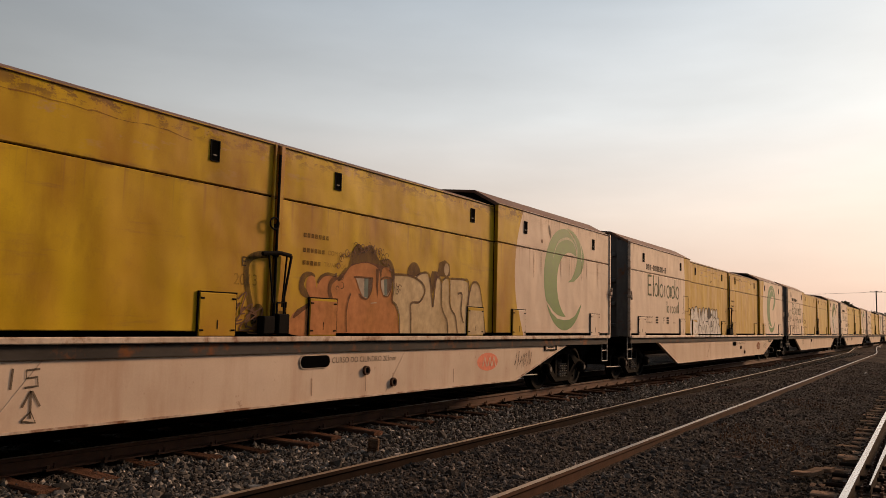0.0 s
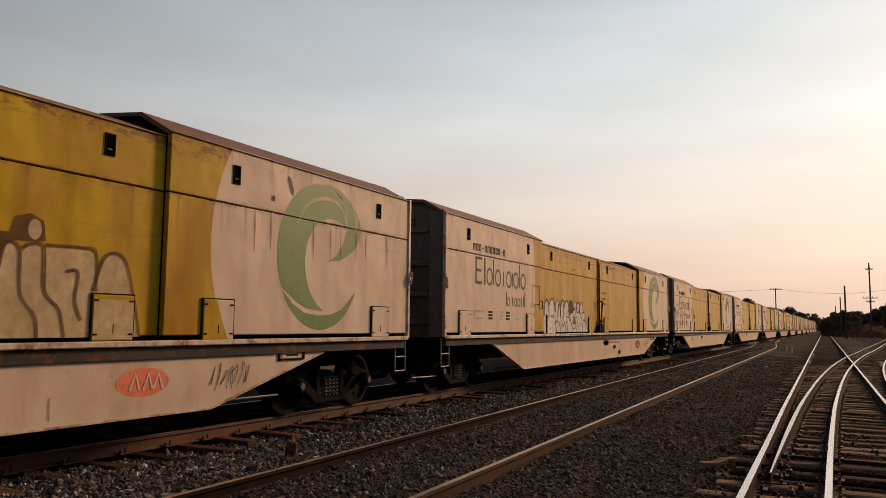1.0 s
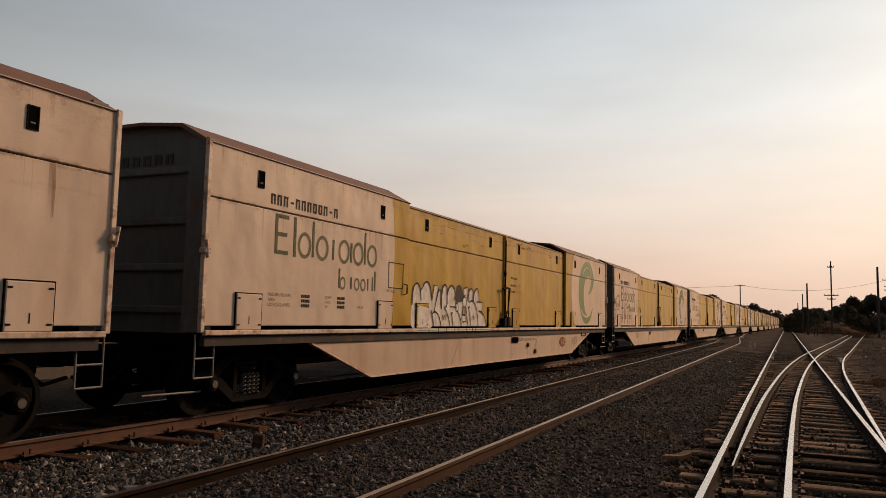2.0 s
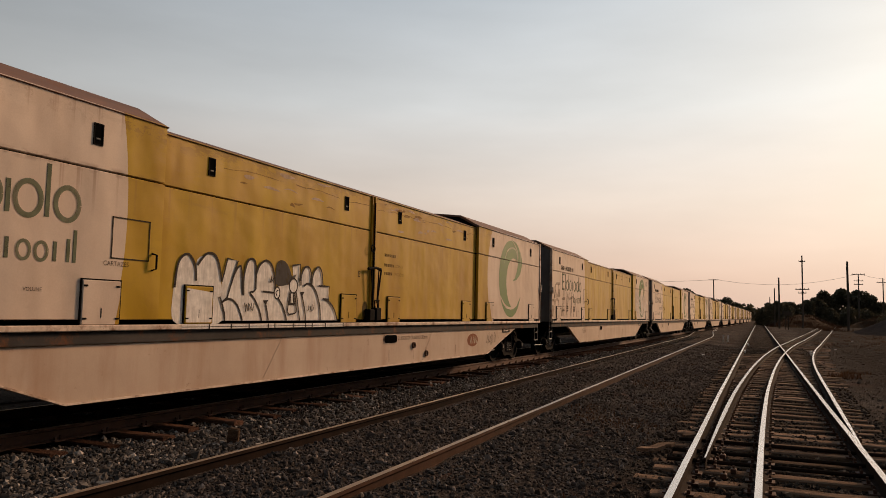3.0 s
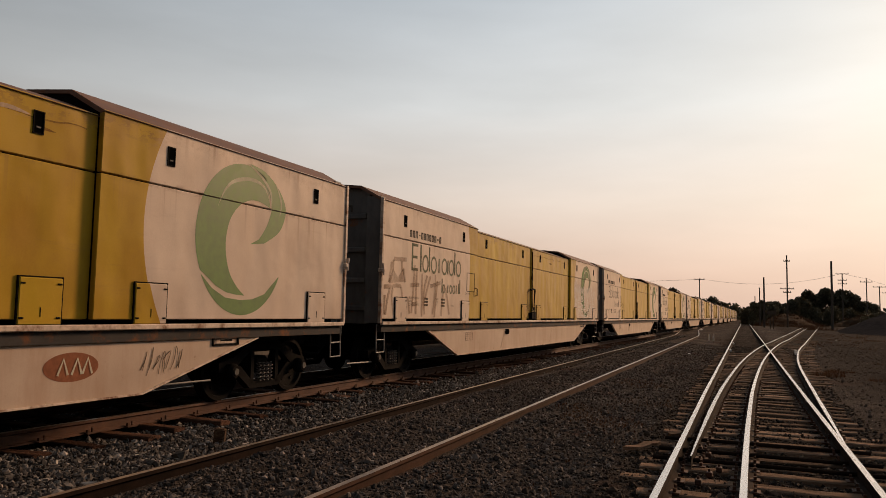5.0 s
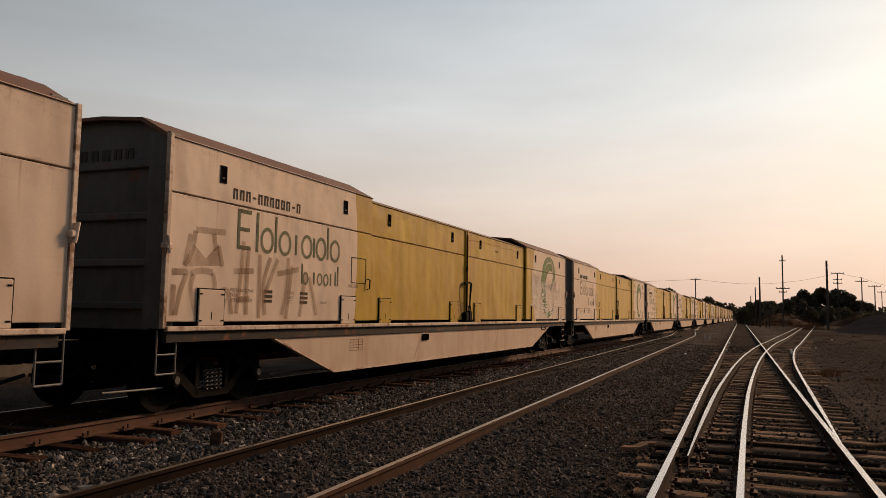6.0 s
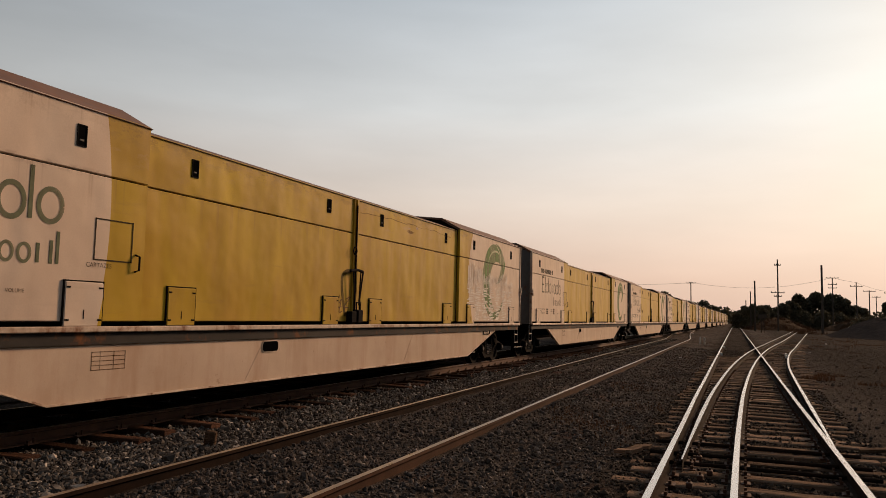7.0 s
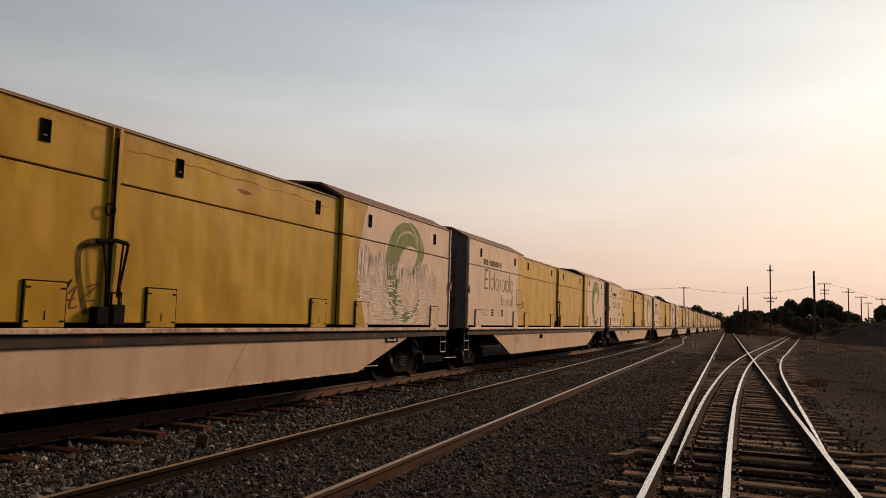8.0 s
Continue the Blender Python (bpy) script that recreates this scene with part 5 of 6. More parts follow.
        stroke(root, line_, 0.036, UMBER, 0.008 + 0.0005 * n)
        n += 1
    for u0, z1, f in ((11.49, 1.60, ORANGE), (15.35, 1.58, ASH)):
        part("graffiti_on_hatch", patch([(u0, 1.17), (u0 + 0.50, 1.17), (u0 + 0.50, z1), (u0, z1)], HALF - 0.08, 0.0325), f, root)
    # loose curls round the mop and on the first pale letter
    rnd = random.Random(40)
    spots = [(12.05 + 0.032 * i, 2.0 + 0.40 * math.sin(min(1.0, (0.032 * i + 0.05) / 1.25) * math.pi) ** 0.6) for i in range(36)] + [(13.33, 1.96), (13.40, 1.90), (13.34, 1.81), (12.08, 1.92), (12.03, 1.84), (12.10, 1.80)]
    for i, (u, z) in enumerate(spots):
        k = rnd.uniform(0.022, 0.045)
        a0 = rnd.uniform(0, 360)
        stroke(root, arc(u + rnd.uniform(-0.04, 0.04), z + rnd.uniform(-0.06, 0.04), k, k * 1.1, a0, a0 + rnd.uniform(200, 320), 12), 0.014, UMBER if i % 3 else BROWN, 0.013 + 0.0002 * i, False, "graffiti_curl")


def door_notice(root):
    """Three faint lines on the inner door, and a single large letter by the lock."""
    x = HALF - 0.08
    for z, n, words in ((2.40, 7, ""), (2.21, 6, "COM OS"), (2.05, 5, "TRAVADOS")):
        for i in range(n):
            part("faint_bar", Shape().box(x, x + 0.005, 11.34 + 0.07 * i, 11.385 + 0.07 * i, z, z + 0.055), FAINT, root)
        if words:
            text_part(words, 0.085, 11.34 + n * 0.07 + 0.04, z, x, FAINT, root)
    text_part("E", 0.16, 10.33, 1.96, x, SOFT, root)
    if root is WAGONS[-2]:
        text_part("2013", 0.19, 10.22, 1.74, x, FAINT, root)
    for u, z, ru, rz in ((10.62, 1.36, 0.10, 0.17), (10.98, 1.32, 0.10, 0.14)):
        lobe(root, u, z, ru, rz, SOOT, 0, 0, x, 0.005, None)


def graffiti_brown(root):
    """Faded brown roller strokes: a boxy figure over a tangle, and tall crossed letters."""
    x = HALF
    part("graffiti_fill", patch([(0.46, 2.21), (0.71, 2.04), (0.96, 2.25), (1.04, 1.96), (0.34, 1.91)], x, 0.003), TAUPE, root)
    figure = [[(0.50, 2.40), (1.10, 2.42)], [(0.49, 2.38), (0.44, 2.12), (0.31, 1.91)], [(0.40, 2.33), (0.31, 1.92)], [(0.86, 2.38), (0.91, 2.16)], [(0.96, 2.22), (1.06, 1.95)], [(0.08, 1.83), (0.38, 1.84)],
              [(0.42, 1.82), (0.60, 1.87), (0.86, 1.86)], [(0.34, 1.81), (0.23, 1.54), (0.17, 1.29)], [(0.49, 1.81), (0.44, 1.64), (0.55, 1.29)], [(0.86, 1.85), (0.91, 1.66), (0.80, 1.45)], [(0.92, 1.57), (1.18, 1.62), (1.29, 1.31)],
              [(0.81, 1.47), (1.01, 1.29), (1.14, 1.53)], [(0.12, 1.67), (0.11, 1.29)], [(0.62, 1.60), (0.80, 1.45), (0.70, 1.30)]]
    letters = [[(1.51, 2.34), (1.47, 1.87), (1.39, 1.32)], [(1.30, 1.90), (1.76, 1.93)], [(1.64, 2.28), (1.61, 1.88), (1.61, 1.30)], [(1.91, 2.18), (1.92, 1.25)], [(2.18, 2.15), (2.01, 1.75), (2.07, 1.30)], [(2.36, 2.14), (2.05, 1.60)],
               [(2.36, 1.92), (2.95, 2.02)], [(2.65, 2.19), (2.64, 1.78), (2.51, 1.30)], [(2.76, 2.06), (2.62, 1.24)], [(3.17, 1.98), (3.01, 1.27)], [(3.27, 1.92), (3.51, 1.30)], [(1.40, 1.51), (1.68, 1.53)]]
    for i, p in enumerate(figure + letters):
        part("graffiti_stroke", ribbon(smooth_path(p, False, 5), 0.085, x, 0.0036 + 0.0003 * i), TAUPE, root)


def peeled_band(root, seed, u0, u1, bleached):
    """A long rusty crease with flaked paint on the upper panels."""
    rnd = random.Random(seed)
    x = HALF - 0.08
    u, z = u0, 3.24
    while u < u1:
        d = rnd.uniform(0.12, 0.4)
        z2 = min(3.30, max(3.14, z + rnd.uniform(-0.025, 0.035)))
        if rnd.random() < 0.92:
            part("paint_crease", ribbon(smooth_path([(u, z), (u + d * 0.5, (z + z2) / 2 + rnd.uniform(-0.012, 0.012)), (u + d, z2)], False, 4), rnd.uniform(0.009, 0.018), x, 0.003, taper=rnd.random() < 0.4), RUNS, root)
        u, z = u + d, z2
    for i in range(bleached):
        u, z, d = rnd.uniform(u0, u1 - 0.5), rnd.uniform(2.92, 3.42), rnd.uniform(0.12, 0.45)
        part("paint_flake", ribbon(smooth_path([(u, z), (u + d * 0.4, z + rnd.uniform(-0.02, 0.03)), (u + d, z + rnd.uniform(-0.02, 0.03))], False, 4), rnd.uniform(0.02, 0.07), x, 0.002 + 0.0001 * i, taper=True), FLAKE if i % 3 else RUNS, root)


def graffiti_scratchy(root):
    x = HALF
    rnd = random.Random(77)
    for i in range(7):
        u = 16.85 + i * 0.58
        top = 2.72 + rnd.uniform(-0.25, 0.1) if i < 6 else 2.4
        for j in range(16):
            a = u + j * 0.036 + rnd.uniform(-0.02, 0.02)
            z1 = 2.05 + rnd.uniform(-0.1, 0.25)
            part("graffiti_stroke", ribbon([(a, z1), (a + rnd.uniform(-0.05, 0.05), top + rnd.uniform(-0.12, 0.03))], 0.024, x, 0.008), HATCHW, root)
        for j in range(24):
            z = 1.26 + j * 0.036 + rnd.uniform(-0.01, 0.01)
            a = u + rnd.uniform(-0.05, 0.15)
            part("graffiti_stroke", ribbon([(a, z), (a + rnd.uniform(0.2, 0.5), z + rnd.uniform(-0.03, 0.03))], 0.024, x, 0.008), HATCHW, root)


for k, w in WAGONS.items():
    if k > 6:
        continue
    logo(w, {-2: 19.14, -1: 18.81}.get(k, 19.05), GREEN if k in (-2, -1) else worn("pale_logo_green", (0.16, 0.27, 0.10), 0.62))
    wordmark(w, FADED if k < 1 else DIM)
    if k < 0:
        door_notice(w)
    if k < 3:
        end_number(w)
        sill_marks(w, 11.6 if k < 0 else 8.2, k < 0)
graffiti_orange(WAGONS[-2])
graffiti_silver(WAGONS[-1])
graffiti_brown(WAGONS[0])
graffiti_scratchy(WAGONS[0])
peeled_band(WAGONS[0], 3, 11.0, 15.8, 3)
peeled_band(WAGONS[-1], 5, 11.0, 16.0, 22)
peeled_band(WAGONS[-1], 6, 6.6, 10.6, 10)
peeled_band(WAGONS[-2], 8, 6.2, 9.4, 0)
for q in ([(7.80, 0.88), (7.79, 0.70)], [(8.04, 0.87), (7.92, 0.86), (7.92, 0.79), (8.02, 0.80), (8.03, 0.72), (7.91, 0.71)], [(7.97, 0.68), (7.98, 0.44)], [(7.97, 0.68), (7.90, 0.54)], [(7.98, 0.68), (8.06, 0.54)], [(7.90, 0.42), (7.98, 0.50), (8.03, 0.40), (7.90, 0.42)]):
    part("scribble", ribbon(q, 0.02, 1.495, 0.006), SOFT, WAGONS[-2])
lobe(WAGONS[-2], 18.38, 3.25, 0.05, 0.13, SOOT, -0.35, 0, HALF, 0.006, None)
lobe(WAGONS[-2], 18.02, 3.02, 0.035, 0.04, BROWN, 0, 0, HALF, 0.006, None)
for u in (17.66, 17.98, 18.92, 19.34, 19.60, 20.02, 20.30, 20.95):
    part("rust_run", ribbon([(u, 2.84), (u + 0.008, 2.6), (u + 0.012, 2.46 - 0.3 * (u * 1.7 % 0.7))], 0.034, HALF, 0.006, taper=True), RUNS, WAGONS[-2])
for k in (-2, 0):
    rnd = random.Random(60 + k)
    for i in range(9 if k else 3):
        scr = Shape()
        u, z = rnd.uniform(10.2, 10.6), rnd.uniform(1.3, 1.68)
        ribbon(smooth_path([(u, z), (u + rnd.uniform(0.05, 0.2), z + rnd.uniform(-0.1, 0.12)), (u + rnd.uniform(-0.1, 0.15), z - 0.14), (u + 0.12, z - rnd.uniform(0.1, 0.2))], False, 5), 0.018, HALF - 0.08, 0.006 + 0.0008 * i, scr)
        part("scribble", scr, BROWN, WAGONS[k])
    part("sooty_smear", ribbon(smooth_path([(10.84, 2.12), (10.60, 2.11), (10.43, 2.02), (10.42, 1.80), (10.50, 1.50), (10.56, 1.30)], False), 0.085, HALF - 0.08, 0.004), SOOT, WAGONS[k])
for k, words in ((-2, "cream and yellow pulp wagon with orange bubble graffiti and green swirl"), (-1, "cream and yellow pulp wagon with silver graffiti and green swirl"),
                 (0, "faded cream and yellow pulp wagon with brown and white graffiti")):
    tagged(WAGONS[k], words)

# grime, orange fading, and haze paleness painted on farther wagons
for k, w in WAGONS.items():
    g = {-2: 0.0, -1: 0.18, 0: 0.22, 1: 0.12}.get(k, 0.06 + 0.04 * (k % 4))
    a = {-2: 0.0, -1: 0.30, 0: 0.0, 1: 0.2}.get(k, 0.15 + 0.1 * (k * 2 % 5))
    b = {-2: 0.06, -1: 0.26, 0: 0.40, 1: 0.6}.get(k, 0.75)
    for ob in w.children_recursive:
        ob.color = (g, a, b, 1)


# ---- distance: poles, wires, trees, banks ----
def make_pole(x, y, top, r, arms=(), foot=-0.2):
    p = thing("utility_pole", "weathered wooden utility pole" + (" with crossarms" if arms else " without crossarms"), "utility pole", "poles along the yard", at=pose(x, y, foot))
    part("shaft", Shape().rod([(0, 0, -0.4), (0.03, 0, (top - foot) * 0.5), (0.0, 0.02, top - foot)], r * 0.82, 10, 0, r * 0.6), POLE, p)
    for z, half in arms:
        a = part("crossarm", Shape().box(-half, half, -0.07, 0.05, z - foot - 0.07, z - foot + 0.06, 0.01), POLE, p)
        for i in range(4):
            xx = -half * 0.9 + half * 0.6 * i
            part("insulator", Shape().spin([(0.0, 0.0), (0.05, 0.02), (0.06, 0.10), (0.03, 0.18), (0.0, 0.19)], 2, (xx, 0, z - foot + 0.06), 8), GREY, a)
    return p


make_pole(-11.2, 169.6, 9.4, 0.17, [(9.2, 1.0)])
make_pole(1.0, 135.0, 8.0, 0.20)
make_pole(0.4, 160.0, 7.2, 0.17)
make_pole(-0.5, 190.0, 6.3, 0.16)
make_pole(4.6, 139.9, 11.9, 0.17, [(10.9, 0.5), (6.3, 1.05), (5.7, 0.6)])
make_pole(9.6, 119.6, 9.5, 0.22)
make_pole(17.3, 189.2, 11.5, 0.18, [(11.4, 1.3), (10.0, 0.9), (9.2, 0.9)])
make_pole(21.9, 188.7, 10.5, 0.17, [(9.6, 1.2)])
make_pole(25.6, 198.3, 9.1, 0.17, [(8.9, 1.3)])
make_pole(31.0, 227.9, 8.8, 0.15, [(8.5, 1.0)])
make_pole(29.7, 197.8, 8.7, 0.16, [(8.5, 1.2)])


def make_wire(a, b, sag):
    pts = []
    for i in range(17):
        t = i / 16
        p = Vector(a).lerp(Vector(b), t)
        p.z -= sag * 4 * t * (1 - t)
        pts.append(p)
    s = Shape().rod(pts, 0.022, 4)
    tagged(new("overhead_wire", s.mesh("overhead_wire", POLE)), "thin dark overhead wire between poles", "wire", "overhead wires")


make_wire((-11.2, 169.6, 9.35), (17.3, 189.2, 11.5), 1.7)
make_wire((17.3, 189.2, 11.5), (21.9, 188.7, 10.4), 0.1)
make_wire((21.9, 188.7, 10.4), (29.7, 197.8, 8.7), 0.25)
make_wire((-11.2, 169.6, 9.2), (-60, 175, 9.0), 0.5)
make_wire((29.7, 197.8, 8.7), (70, 215, 8.7), 0.6)


def leaf_cloud(lobes, n, size, seed, squash=1.0):
    """Small leaf clumps spread through uneven lobes (x, y, z, radius)."""
    rs = np.random.RandomState(seed)
    w = np.array([l[3] ** 2 for l in lobes])
    pick = rs.choice(len(lobes), n, p=w / w.sum())
    c = np.array([l[:3] for l in lobes])[pick]
    r = np.array([l[3] for l in lobes])[pick]
    d = rs.normal(size=(n, 3))
    d /= np.linalg.norm(d, axis=1)[:, None]
    p = c + d * (r * rs.uniform(0.35, 1.08, n) ** 0.6)[:, None] * np.array([1, 1, squash])
    s = size * rs.uniform(0.5, 1.3, n)
    a, b = rs.normal(size=(n, 3)), rs.normal(size=(n, 3))
    a /= np.linalg.norm(a, axis=1)[:, None]
    b -= a * (a * b).sum(1)[:, None]
    b /= np.linalg.norm(b, axis=1)[:, None]
    a, b = a * s[:, None], b * (s * 0.7)[:, None]
    v = np.stack([p - a, p - b * 0.8, p + a, p + b], 1).reshape(-1, 3)
    sh = Shape()
    sh.v = [tuple(q) for q in v]
    sh.f = [(4 * i, 4 * i + 1, 4 * i + 2, 4 * i + 3) for i in range(n)]
    sh.m = [0] * n
    return sh


def raw_mesh(sh, name, mat):
    me = bpy.data.meshes.new(name)
    me.from_pydata(sh.v, [], sh.f)
    me.materials.append(mat)
    return me


def make_tree(x, y, height, spread, seed, label, name="tree", foot=-0.2):
    rnd = random.Random(seed)
    t = thing(name, label, name, "trees round the yard" if name == "tree" else "bushes round the yard", at=pose(x, y, foot, 0, 0, rnd.uniform(0, 360)))
    s = Shape()
    r = 0.03 * height
    fork = height * (0.32 if name == "tree" else 0.12)
    s.rod([(0, 0, -0.3), (0.05 * spread * rnd.uniform(-1, 1), 0, fork * 0.5), (0.1 * rnd.uniform(-1, 1), 0.1 * rnd.uniform(-1, 1), fork)], r, 8, 0, r * 0.7)
    lobes = []
    for i in range(9):
        a, q = i * 2.4 + rnd.uniform(-0.4, 0.4), rnd.uniform(0.15, 0.85) if i else 0.0
        tip = (math.cos(a) * spread * q * 0.75, math.sin(a) * spread * q * 0.75, height * (1.0 - 0.40 * q * q) * rnd.uniform(0.62, 0.86))
        s.rod([(0, 0, fork * 0.9), (tip[0] * 0.5, tip[1] * 0.5, (fork + tip[2]) * 0.52), tip], r * 0.5, 6, 0, r * 0.12)
        lobes.append((*tip, min(height, spread * 2) * rnd.uniform(0.15, 0.22)))
        if name == "bush" or q > 0.4:
            lobes.append((tip[0] * 1.05, tip[1] * 1.05, tip[2] * 0.55, spread * rnd.uniform(0.28, 0.38)))
    if name == "bush":
        lobes += [(spread * 0.6 * math.cos(k * 1.26), spread * 0.6 * math.sin(k * 1.26), 0.35, spread * 0.42) for k in range(5)]
    top = max(l[2] + l[3] for l in lobes)
    lobes = [(a, b, c * height / top, d) for a, b, c, d in lobes]
    part("trunk", s, POLE, t)
    part("crown", raw_mesh(leaf_cloud(lobes, 4200, 0.042 * height, seed), "crown", LEAF), LEAF, t)
    return t


DUSK_TREE = "dark leafy tree against the dusk sky"
for i, (x, y, h, sp) in enumerate([(4.0, 192, 5.6, 2.6), (7.4, 196, 6.1, 2.8), (9.6, 204, 7.0, 2.8), (12.2, 212, 8.8, 3.4), (15.8, 215, 9.5, 3.6), (19.0, 212, 9.0, 3.4), (21.8, 212, 7.8, 3.2), (24.6, 214, 6.3, 3.0),
                                   (-17.2, 259.5, 8.0, 5.0), (-13.4, 262, 8.2, 5.0), (-20.0, 209.1, 9.0, 3.2), (30.0, 248.2, 6.0, 3.0), (32.6, 217.6, 8.0, 2.4), (36.5, 224, 7.0, 3.2), (27.5, 230, 5.2, 3.0)]):
    make_tree(x, y, h, sp, 100 + i, DUSK_TREE)
for i, (x, y, h, sp) in enumerate([(-0.5, 176, 4.8, 1.5), (1.0, 172, 5.3, 1.8), (2.5, 181, 5.2, 1.9), (-1.0, 207, 5.6, 1.8), (0.8, 216, 6.0, 2.2), (-2.0, 190, 4.4, 1.8), (3.4, 187, 4.6, 2.2), (12.5, 196, 4.4, 2.8), (15.8, 195, 4.6, 2.8), (19.2, 193, 4.4, 2.8), (22.5, 192, 4.0, 2.8), (26.0, 196, 3.8, 2.8), (29.5, 200, 3.8, 2.8), (33.0, 205, 4.0, 2.8), (18.0, 150, 3.0, 2.2), (24.0, 160, 3.0, 2.4)]):
    make_tree(x, y, h, sp, 200 + i, "dark shrub beside the yard tracks", "bush")

# far woods along the horizon
rs = random.Random(9)
lobes = []
for i in range(150):
    a = radians(rs.uniform(-78, 42))
    d = rs.uniform(430, 520)
    h = rs.uniform(5.0, 8.8) if a > radians(-14) else rs.uniform(3.5, 6.5)
    lobes.append((d * math.sin(a), d * math.cos(a), h * 0.45, h * 0.62))
tagged(new("far_woods", raw_mesh(leaf_cloud(lobes, 16000, 1.1, 31, 0.9), "far_woods", LEAF)), "dark line of woods along the horizon", "woods", kind="stuff")


def make_bank(name, cx, cy, rx, ry, h, turn, mat, label, category, seed, kind=""):
    s = Shape()
    n, m = 40, 14
    vs, fs = [(0, 0, h)], []
    for j in range(1, m + 1):
        q = j / m
        for i in range(n):
            a = 2 * math.pi * i / n
            wob = 1 + 0.16 * lumps(math.cos(a) * 2 + seed, math.sin(a) * 2, 1.0)
            z = h * (math.cos(math.pi * q) + 1) / 2 * (1 + 0.25 * lumps(a * 3 + seed, q * 6, 1.0)) - 0.45 * q
            vs.append((rx * q * wob * math.cos(a), ry * q * wob * math.sin(a), z))
    fs = [(0, 1 + i, 1 + (i + 1) % n) for i in range(n)]
    for j in range(m - 1):
        o = 1 + j * n
        fs += [(o + i, o + n + i, o + n + (i + 1) % n, o + (i + 1) % n) for i in range(n)]
    s.add(vs, fs)
    ob = new(name, s.mesh(name, mat, smooth=True))
    ob.matrix_basis = pose(cx, cy, -0.05, 0, 0, turn)
    return tagged(ob, label, category, kind=kind)


SOIL = plain("dry_earth", (0.022, 0.012, 0.006), (0.042, 0.022, 0.010), 0.6, 0.95, 0, 0.8, 0.08, spec=0.02)
# dark ballast, greyed and lightened: distance haze is mixed into this colour
HEAP = plain("dark_ballast_heap", (0.028, 0.026, 0.026), (0.050, 0.045, 0.043), 1.4, 0.95, 0, 1.0, 0.08, spec=0.0)
make_bank("earth_bank", 5.6, 172, 7.4, 20, 2.2, 0, SOIL, "earth bank covered with dry grass", "bank", 3, "structure")
make_bank("earth_bank", 20.5, 182, 8.5, 9, 2.2, 0, SOIL, "low earth bank with dry grass", "bank", 5, "structure")
make_bank("gravel_mound", 14.2, 100, 7.4, 24, 2.1, 0, HEAP, "heap of dark crushed ballast", "gravel heap", 7)
make_bank("gravel_mound", 22.5, 128, 6.0, 6.0, 1.6, 20, HEAP, "low heap of dark crushed ballast", "gravel heap", 8)


def grass(name, label, spots, seed, mat=STRAW):
    """Tufts of thin blades: spots of (x, y, radius, blades, height, base z)."""
    rs = np.random.RandomState(seed)
    sh = Shape()
    for x, y, r, n, h, z0 in spots:
        a, q = rs.uniform(0, 2 * math.pi, n), r * np.sqrt(rs.uniform(0, 1, n))
        for i in range(n):
            px, py = x + q[i] * math.cos(a[i]), y + q[i] * math.sin(a[i])
            base = z0 if z0 is not None else ground_height(px, py)
            hh, lean, w = h * rs.uniform(0.4, 1.2), rs.uniform(-0.5, 0.5, 2), 0.012 + 0.02 * h
            t = rs.uniform(0, math.pi)
            dx, dy = w * math.cos(t), w * math.sin(t)
            sh.add([(px - dx, py - dy, base - 0.03), (px + dx, py + dy, base - 0.03), (px + lean[0] * hh, py + lean[1] * hh, base + hh)], [(0, 1, 2)])
    tagged(new(name, raw_mesh(sh, name, mat)), label, "grass", kind="stuff")


bank_tufts = []
rq = random.Random(12)
for i in range(260):
    a, q = rq.uniform(0, 6.283), math.sqrt(rq.uniform(0, 1)) * 0.95
    z = 2.2 * (math.cos(math.pi * q) + 1) / 2 - 0.3 * q
    bank_tufts.append((5.6 + 7.4 * q * math.cos(a), 172 + 20 * q * math.sin(a), 0.9, 34, 0.6, z - 0.1))
for i in range(90):
    a, q = rq.uniform(0, 6.283), math.sqrt(rq.uniform(0, 1)) * 0.95
    bank_tufts.append((20.5 + 8.5 * q * math.cos(a), 182 + 9 * q * math.sin(a), 0.9, 22, 0.5, 2.4 * (math.cos(math.pi * q) + 1) / 2 - 0.3 * q - 0.1))
for i in range(60):
    bank_tufts.append((rq.uniform(6, 9), rq.uniform(110, 160), 0.8, 20, 0.5, None))
grass("bank_grass", "tawny dry grass on the earth banks", bank_tufts, 21)
near = [(-2.1, 11.2, 0.6, 420, 0.045, None), (-2.6, 12.2, 0.5, 260, 0.04, None), (-1.8, 14.0, 0.5, 200, 0.04, None), (-2.4, 17.5, 0.6, 240, 0.05, None), (1.75, 23.6, 0.45, 160, 0.16, None), (2.2, 25.4, 0.4, 100, 0.12, None), (2.9, 22.5, 0.4, 80, 0.10, None)]
for i in range(60):
    x, y = rq.uniform(-2.6, -1.3), rq.uniform(5, 60)
    near.append((x, y, 0.25, 14, 0.05, None))
for i in range(120):
    x, y = rq.uniform(1.8, 12), rq.uniform(12, 90)
    near.append((x, y, 0.5, 26, 0.13, None))
grass("yard_grass", "sparse rusty dry weeds between the tracks", near, 22, WEED)


# unseen plain walls, added outside the view to cut low light under the train
CONCRETE = plain("old_concrete", (0.10, 0.085, 0.07), (0.16, 0.14, 0.115), 0.7, 0.9, 0, 0.4, 0.02)
for nm, x0, x1, y0, y1, h in (("wall_east", 15.0, 15.3, -45, 55, 6.5), ("wall_south", -15.3, 15.3, -45.3, -45, 6.5), ("wall_west", -15.3, -15.0, -45, 140, 2.4)):
    tagged(new(nm, Shape().box(x0, x1, y0, y1, -0.3, h).mesh(nm, CONCRETE)), "unseen plain wall added to block low sky light", "wall", kind="structure")


